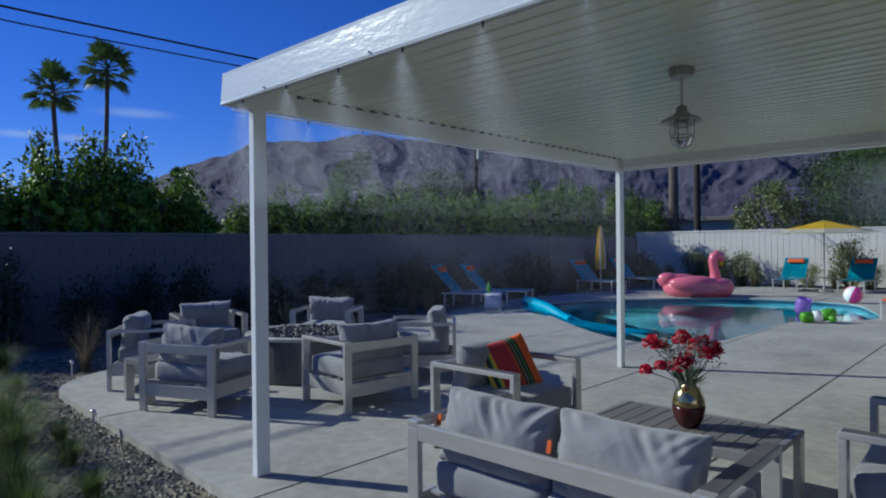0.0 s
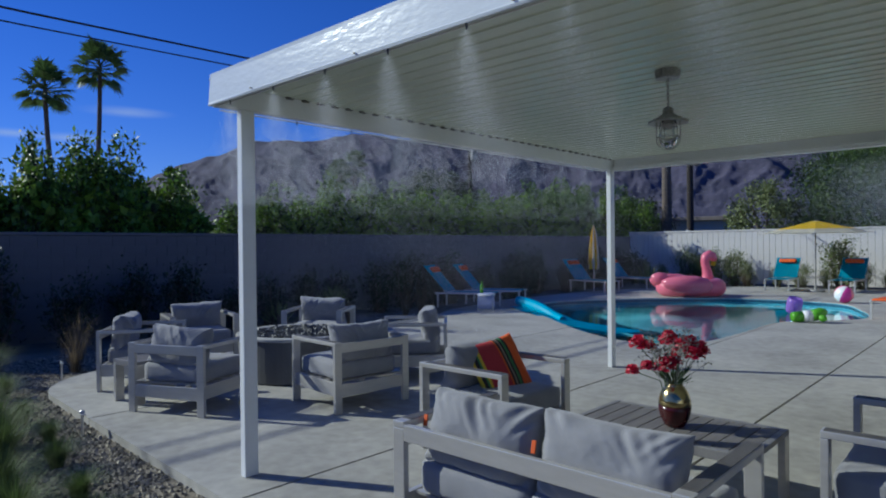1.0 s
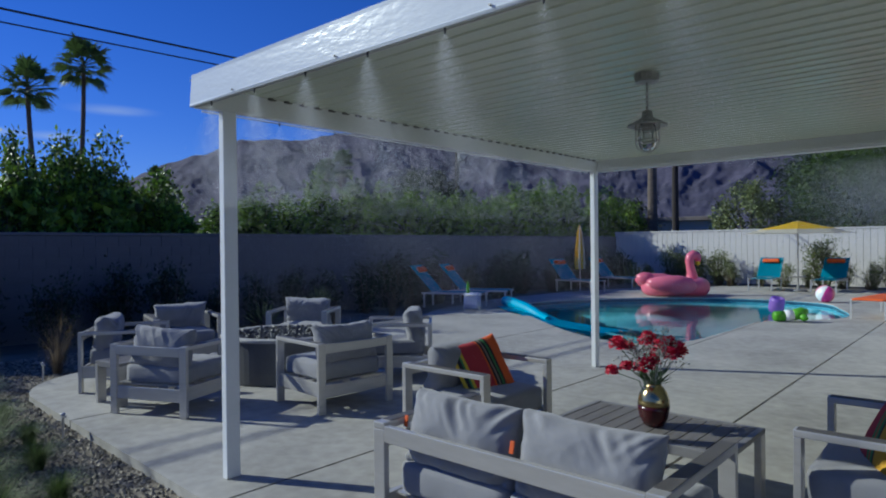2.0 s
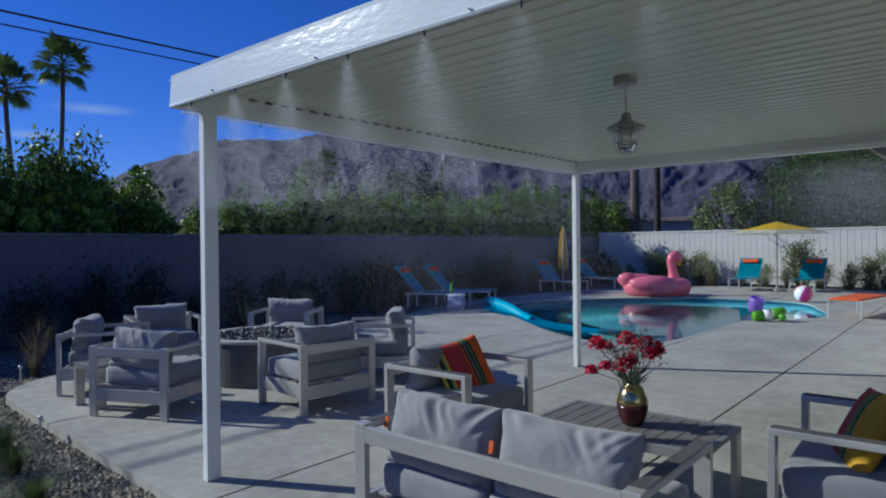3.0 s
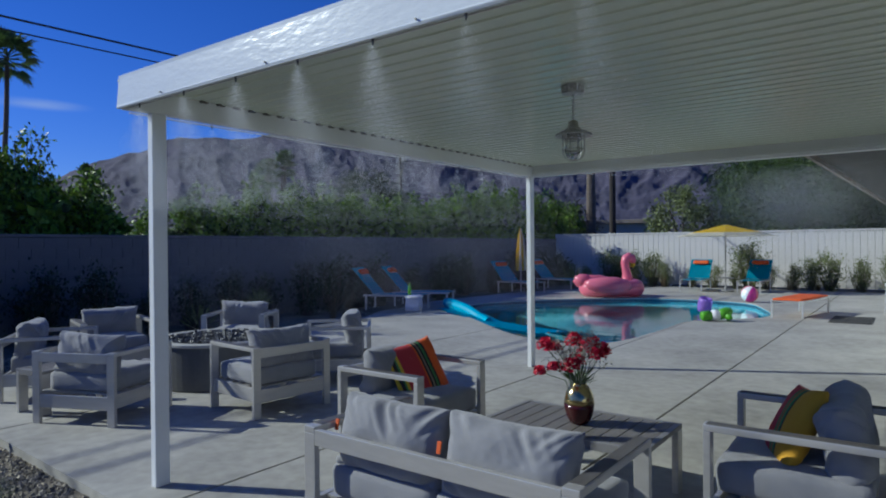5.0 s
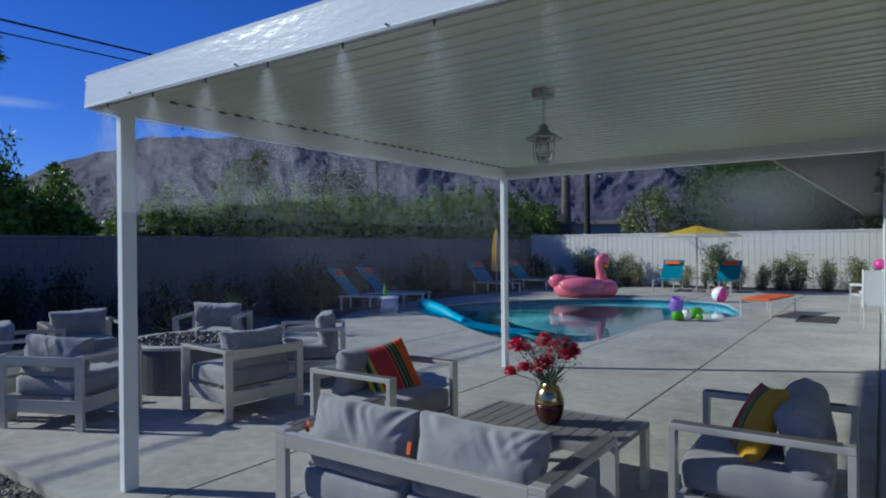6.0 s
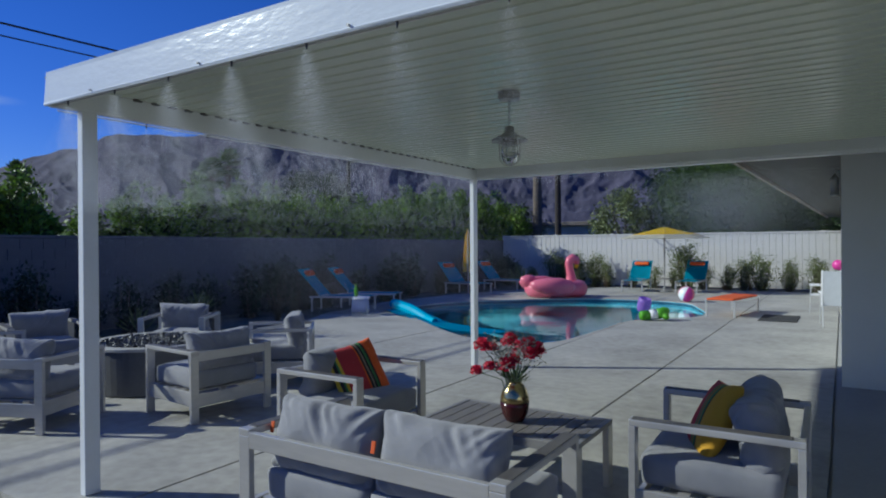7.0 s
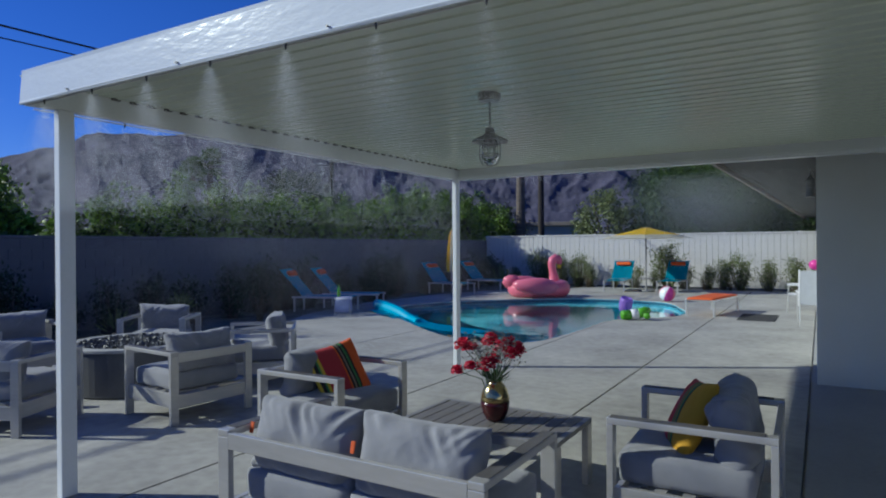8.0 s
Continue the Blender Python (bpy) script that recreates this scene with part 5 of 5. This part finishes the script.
# palms
def palm(x, y, h, label, lean=(0.0, 0.0), crown=1.75, trunk=0.22, seed=1, fronds=46):
    th = thing("palm_tree", label, "palm tree", pose(x, y, -0.07), "fan palms")
    bm = bmesh.new()
    pts, rad = [], []
    for k in range(15):
        t = k / 14
        pts.append((lean[0] * (1 - t) ** 2, lean[1] * (1 - t) ** 2, h * t))
        rad.append(trunk * (1.25 - 0.4 * t + 0.6 * max(0, 0.12 - t)) * (1 + 0.03 * (k % 2)))
    tube(bm, pts, rad, 12)
    part("trunk", bm, BARK, th)
    rr = random.Random(seed)
    for k in range(fronds):
        # stiff fans on long stalks, the lowest ones hanging
        a = k * 2.39996 + rr.uniform(-0.3, 0.3)
        el = radians(82 - 128 * (k / fronds) ** 0.9) + rr.uniform(-0.12, 0.12)
        d = Vector((math.cos(a) * math.cos(el), math.sin(a) * math.cos(el), math.sin(el)))
        root = Vector((0, 0, h - 0.1 + 0.2 * math.sin(el)))
        hub = root + d * crown * rr.uniform(0.38, 0.56)
        bm = bmesh.new()
        tube(bm, [root, hub], [0.035, 0.018], 4, False)
        side = d.cross(Vector((0, 0, 1))).normalized()
        side = (side + Vector((0, 0, rr.uniform(-0.35, 0.35)))).normalized()
        upv = side.cross(d)
        for q in range(21):
            b = radians(-112 + 224 * q / 20)
            out = d * math.cos(b) + side * math.sin(b)
            L = crown * 0.46 * rr.uniform(0.85, 1.1) * (0.72 + 0.28 * math.cos(b))
            wv = (side * math.cos(b) - d * math.sin(b)) * 0.055
            mid = hub + out * L * 0.6 + upv * 0.03
            tip = hub + out * L - Vector((0, 0, 0.1 * crown * rr.uniform(0.3, 1.2)))
            bm.faces.new([bm.verts.new(c) for c in (hub, mid - wv, tip, mid + wv)])
        part("frond", bm, FROND, th)
    return th


palm(-34.8, 8.3, 10.2, "tall slender fan palm beyond the hedge", (0.6, 1.1), 1.75, 0.13, 1, 30)
palm(-35.9, 11.4, 12.2, "tall slender fan palm beyond the hedge", (-0.4, -0.7), 1.9, 0.13, 2, 32)
palm(-31.7, 25.5, 6.6, "fan palm far behind the hedge", (0, 0), 1.3, 0.2, 3, 30)
palm(-31.0, 26.3, 7.2, "fan palm far behind the hedge", (0, 0), 1.35, 0.2, 4, 30)
palm(-37.3, 16.1, 6.1, "fan palm far behind the hedge", (0, 0), 0.9, 0.2, 5, 26)
palm(-8.6, 26.6, 8.2, "palm trunk rising behind the fence corner", (0, 0), 1.6, 0.2, 6, 30)


# trees beyond the fence
def tree(x, y, h, w, seed, mat, label, n=60, per=70, size=0.16):
    rr = np.random.default_rng(seed)
    th = thing("tree", label, "tree", pose(x, y, -0.07), "trees beyond the fence")
    bm = bmesh.new()
    tube(bm, [(0, 0, 0), (0.05, 0.03, h * 0.2), (0, 0.1, h * 0.45)], [0.22, 0.17, 0.1], 10)
    cs = []
    for k in range(n):
        a = rr.uniform(0, 6.283)
        u = rr.uniform(-0.75, 1.0)
        r = math.sqrt(max(0.0, 1 - u * u)) * rr.uniform(0.55, 1.05)
        c = Vector((r * w / 2 * math.cos(a), r * w / 2 * math.sin(a), h * 0.58 + u * h * 0.42 * rr.uniform(0.85, 1.08)))
        cs.append(c)
        if k < 16:
            tube(bm, [(0, 0.05, h * 0.3), tuple(c * 0.5 + Vector((0, 0, h * 0.2))), tuple(c)], [0.07, 0.04, 0.012], 6, False)
    part("trunk", bm, BARK, th)
    v, f = leaves(rr, cs, per, 0.28 * w / 5, size, 0.1)
    o = new("crown", leaf_mesh("crown", v, f, mat))
    o.parent = th


tree(-0.7, 29.8, 5.9, 6.6, 81, TREE_LEAF, "large leafy green tree beyond the fence", 260, 120, 0.14)
tree(3.6, 31.0, 5.4, 5.0, 82, TREE_LEAF, "large leafy green tree beyond the fence", 200, 120, 0.14)
tree(-4.6, 27.5, 4.0, 3.2, 83, OLIVE_LEAF, "rounded olive-green tree beyond the fence", 90, 80, 0.16)
tree(-16.8, 19.8, 5.0, 4.0, 84, DARK_LEAF, "dark rounded tree behind the hedge", 110, 80, 0.16)
tree(-11.0, 28.0, 3.6, 4.0, 85, DARK_LEAF, "dark rounded tree behind the hedge", 90, 80, 0.16)
tree(-14.5, 26.5, 3.8, 4.0, 86, OLIVE_LEAF, "olive-green tree behind the hedge", 90, 80, 0.16)

# poles and cables
for x, y, h, r in ((-6.6, 24.3, 7.4, 0.15), (-15.6, 20.7, 8.2, 0.11)):
    up = thing("utility_pole", "dark wooden utility pole behind the garden wall", "utility pole", pose(x, y, -0.07), "utility poles")
    bm = bmesh.new()
    tube(bm, [(0, 0, 0), (0, 0, h)], [r, r * 0.8], 14)
    mast = part("mast", bm, POLE_WOOD, up)
    part("crossarm", box(-0.06, 0.06, -0.9, 0.9, h - 0.6, h - 0.48, bevel=0.01), POLE_WOOD, mast)
    bm = bmesh.new()
    lathe(bm, [(0.12, h - 2.6), (0.16, h - 2.55), (0.16, h - 2.0), (0.1, h - 1.95)], 16, (r + 0.14, 0, 0))
    part("transformer", bm, BRONZE, mast)
for z0, za, zb, rad in ((5.98, 6.14, 6.75, 0.023), (5.72, 5.88, 6.5, 0.016)):
    bm = bmesh.new()
    pts = []
    for k in range(41):
        t = k / 40
        y = -14 + 38.3 * t
        sagz = za + (zb - za) * max(0, (y - 0.8)) / 23.5 + (0.16 if y < 0.8 else 0) * ((0.8 - y) / 14.8) - 0.04 * math.sin(math.pi * min(1, max(0, (y - 0.8) / 23.5)))
        x = -10.5 + (3.9 * max(0, (y - 12) / 12.3) ** 2)
        pts.append((x, y, sagz))
    tube(bm, pts, rad, 6)
    tagged(part("power_cable", bm, WIRE, None), "black overhead power cable above the hedge", "cable", "overhead cables")

# ---- mountains ----
EL = [(-60, 4.0), (-25, 5.5), (0, 7.6), (12, 8.2), (22, 8.8), (32, 9.3), (42, 9.6), (50.5, 10.2), (55, 9.4), (59.3, 9.2), (62.6, 7.9), (65.2, 7.0), (67.4, 5.9), (72, 3.6), (80, 1.6), (95, 1.0), (120, 1.0)]
na, nr = 1000, 110
az = np.linspace(-40, 95, na)
crest = np.interp(az, [e[0] for e in EL], [e[1] for e in EL]) * 1.05
vs = []
for i in range(na):
    a = radians(az[i])
    full = math.tan(radians(crest[i])) * 2300
    for j in range(nr):
        t = j / (nr - 1)
        r = 800 + 2100 * t
        px, py = -r * math.sin(a), r * math.cos(a)
        rise = min(1, max(0, (r - 900) / 1400))
        base_h = full * rise ** 1.25 * (1 if r < 2300 else max(0.4, 1 - (r - 2300) / 1100))
        # spurs run down from the crest, cut by gullies of growing fineness
        q = Vector((az[i] / 7.5 + 0.35 * noise.noise(Vector((px / 500, py / 500, 4))), r / 900, 0.3))
        rid, amp = 0.0, 1.0
        for o_ in range(5):
            rid += amp * (1 - 2 * abs(noise.noise(q * (2.1 ** o_) + Vector((o_ * 7.7, 3.1, 0)))))
            amp *= 0.55
        cut_ = 0.26 * (rid - 1.0) * (1 - 0.86 * rise)
        z = base_h * (0.95 + cut_) + 4.5 * noise.noise(Vector((px / 45, py / 45, 0))) * min(1, base_h / 40)
        vs.append((px, py, z - 2))
fs = [(i * nr + j, i * nr + j + 1, (i + 1) * nr + j + 1, (i + 1) * nr + j) for i in range(na - 1) for j in range(nr - 1)]
mt = new("mountain", mesh_fast("mountain", vs, fs, HAZED_ROCK, True))
tagged(mt, "bare desert mountain range with gullies, blue distance haze in its colour", "mountain", kind="structure")
# pale building seen past the fence corner
bd = thing("house", "small pale house with a flat roof behind the hedge", "house", pose(-9.5, 31.5, -0.07, 0, 0, 15))
part("wall", box(-2.2, 2.2, -2, 2, 0.0, 2.7, bevel=0.02), STUCCO, bd)
part("roof", box(-2.5, 2.5, -2.3, 2.3, 2.701, 2.9, bevel=0.02), SHINGLE, bd)

# gravel stones in the near bed
rr = np.random.default_rng(91)
vs, fs = [], []
octa = np.array(((1, 0, 0), (-1, 0, 0), (0, 1, 0), (0, -1, 0), (0, 0, 0.7), (0, 0, -0.7)))
for k in range(34000):
    x = rr.uniform(-6.8, 0.8) if k < 20000 else rr.uniform(-6.8, 7.0)
    y = rr.uniform(-2.4, 1.6) if x < -3.4 else rr.uniform(-2.4, -0.12)
    if k >= 20000:
        y = rr.uniform(-6.0, -0.3)
    s = rr.uniform(0.006, 0.02) if rr.uniform() < 0.9 else rr.uniform(0.02, 0.032)
    b = len(vs)
    pts = octa * s * rr.uniform(0.7, 1.25, size=(6, 3))
    ca, sa = math.cos(k), math.sin(k)
    for p in pts:
        vs.append((x + p[0] * ca - p[1] * sa, y + p[0] * sa + p[1] * ca, -0.066 + p[2]))
    fs += [tuple(b + q for q in f) for f in ((0, 2, 4), (2, 1, 4), (1, 3, 4), (3, 0, 4), (2, 0, 5), (1, 2, 5), (3, 1, 5), (0, 3, 5))]
tagged(new("gravel", mesh_fast("gravel", vs, fs, STONE)), "loose tan and grey gravel stones", "gravel", kind="stuff")


# ---- fine mist from the nozzles ----
MIST = bpy.data.materials.new("water_mist")
MIST.use_nodes = True
mn, ml = MIST.node_tree.nodes, MIST.node_tree.links
mb = mn["Principled BSDF"]
mb.inputs["Base Color"].default_value, mb.inputs["Roughness"].default_value = (0.85, 0.88, 0.92, 1), 0.5
mtr, mmx = mn.new("ShaderNodeBsdfTranslucent"), mn.new("ShaderNodeMixShader")
mtr.inputs["Color"].default_value = (0.85, 0.88, 0.92, 1)
mmx.inputs["Fac"].default_value = 0.5
ml.new(mb.outputs[0], mmx.inputs[1])
ml.new(mtr.outputs[0], mmx.inputs[2])
ml.new(mmx.outputs[0], mn["Material Output"].inputs["Surface"])
rr = np.random.default_rng(17)


def droplets(points, size):
    """One tiny facet for each droplet."""
    n = len(points)
    e = rr.normal(size=(n, 3, 3)) * size
    e -= e.mean(axis=1, keepdims=True)
    return (points[:, None, :] + e).reshape(-1, 3)


cloud = []
for k, q in enumerate(NOZZLES):
    if q[0] > 3.4:
        continue
    n = (52000 if q[0] < 2.3 else 22000) if q[0] > 0 else 22000
    t = rr.uniform(0, 1, n) ** 0.7
    rad = 0.01 + 0.105 * t
    drift = 0.16 * t ** 2
    p = np.stack([q[0] + rad * rr.normal(size=n) + drift, q[1] + rad * rr.normal(size=n) + 0.35 * drift, q[2] - 0.62 * t], axis=1)
    cloud.append(droplets(p, 0.00068 if q[0] > 0 else 0.00064))
n = 1150000
u = rr.uniform(0, 1, n)
p = np.stack([-0.2 + rr.normal(size=n) * 0.55, 0.6 + 5.2 * u + rr.normal(size=n) * 0.3, 1.5 + rr.normal(size=n) * 0.42], axis=1)
puff = np.sin(p[:, 1] * 2.3 + 1.7 * np.sin(p[:, 0] * 1.9 + p[:, 2] * 2.2)) + 0.6 * np.sin(p[:, 2] * 5.1 + p[:, 1] * 3.7 + np.sin(p[:, 0] * 4.0))
keep = (puff > rr.uniform(-1.0, 1.3, n)) & (p[:, 2] > 0.4) & (p[:, 2] < 2.38)
cloud.append(droplets(p[keep], 0.00067))
n = 560000
p = np.stack([3.0 + rr.normal(size=n) * 0.45, 5.7 + rr.normal(size=n) * 0.35, 2.0 + rr.normal(size=n) * 0.26], axis=1)
p = p[(p[:, 2] < 2.38) & (p[:, 2] > 1.2)]
cloud.append(droplets(p, 0.0008))
mv = np.concatenate(cloud)
mist = new("mist", leaf_mesh("mist", mv, np.arange(len(mv)).reshape(-1, 3), MIST))
tagged(mist, "fine white water mist drifting from the nozzles", "mist", kind="stuff")
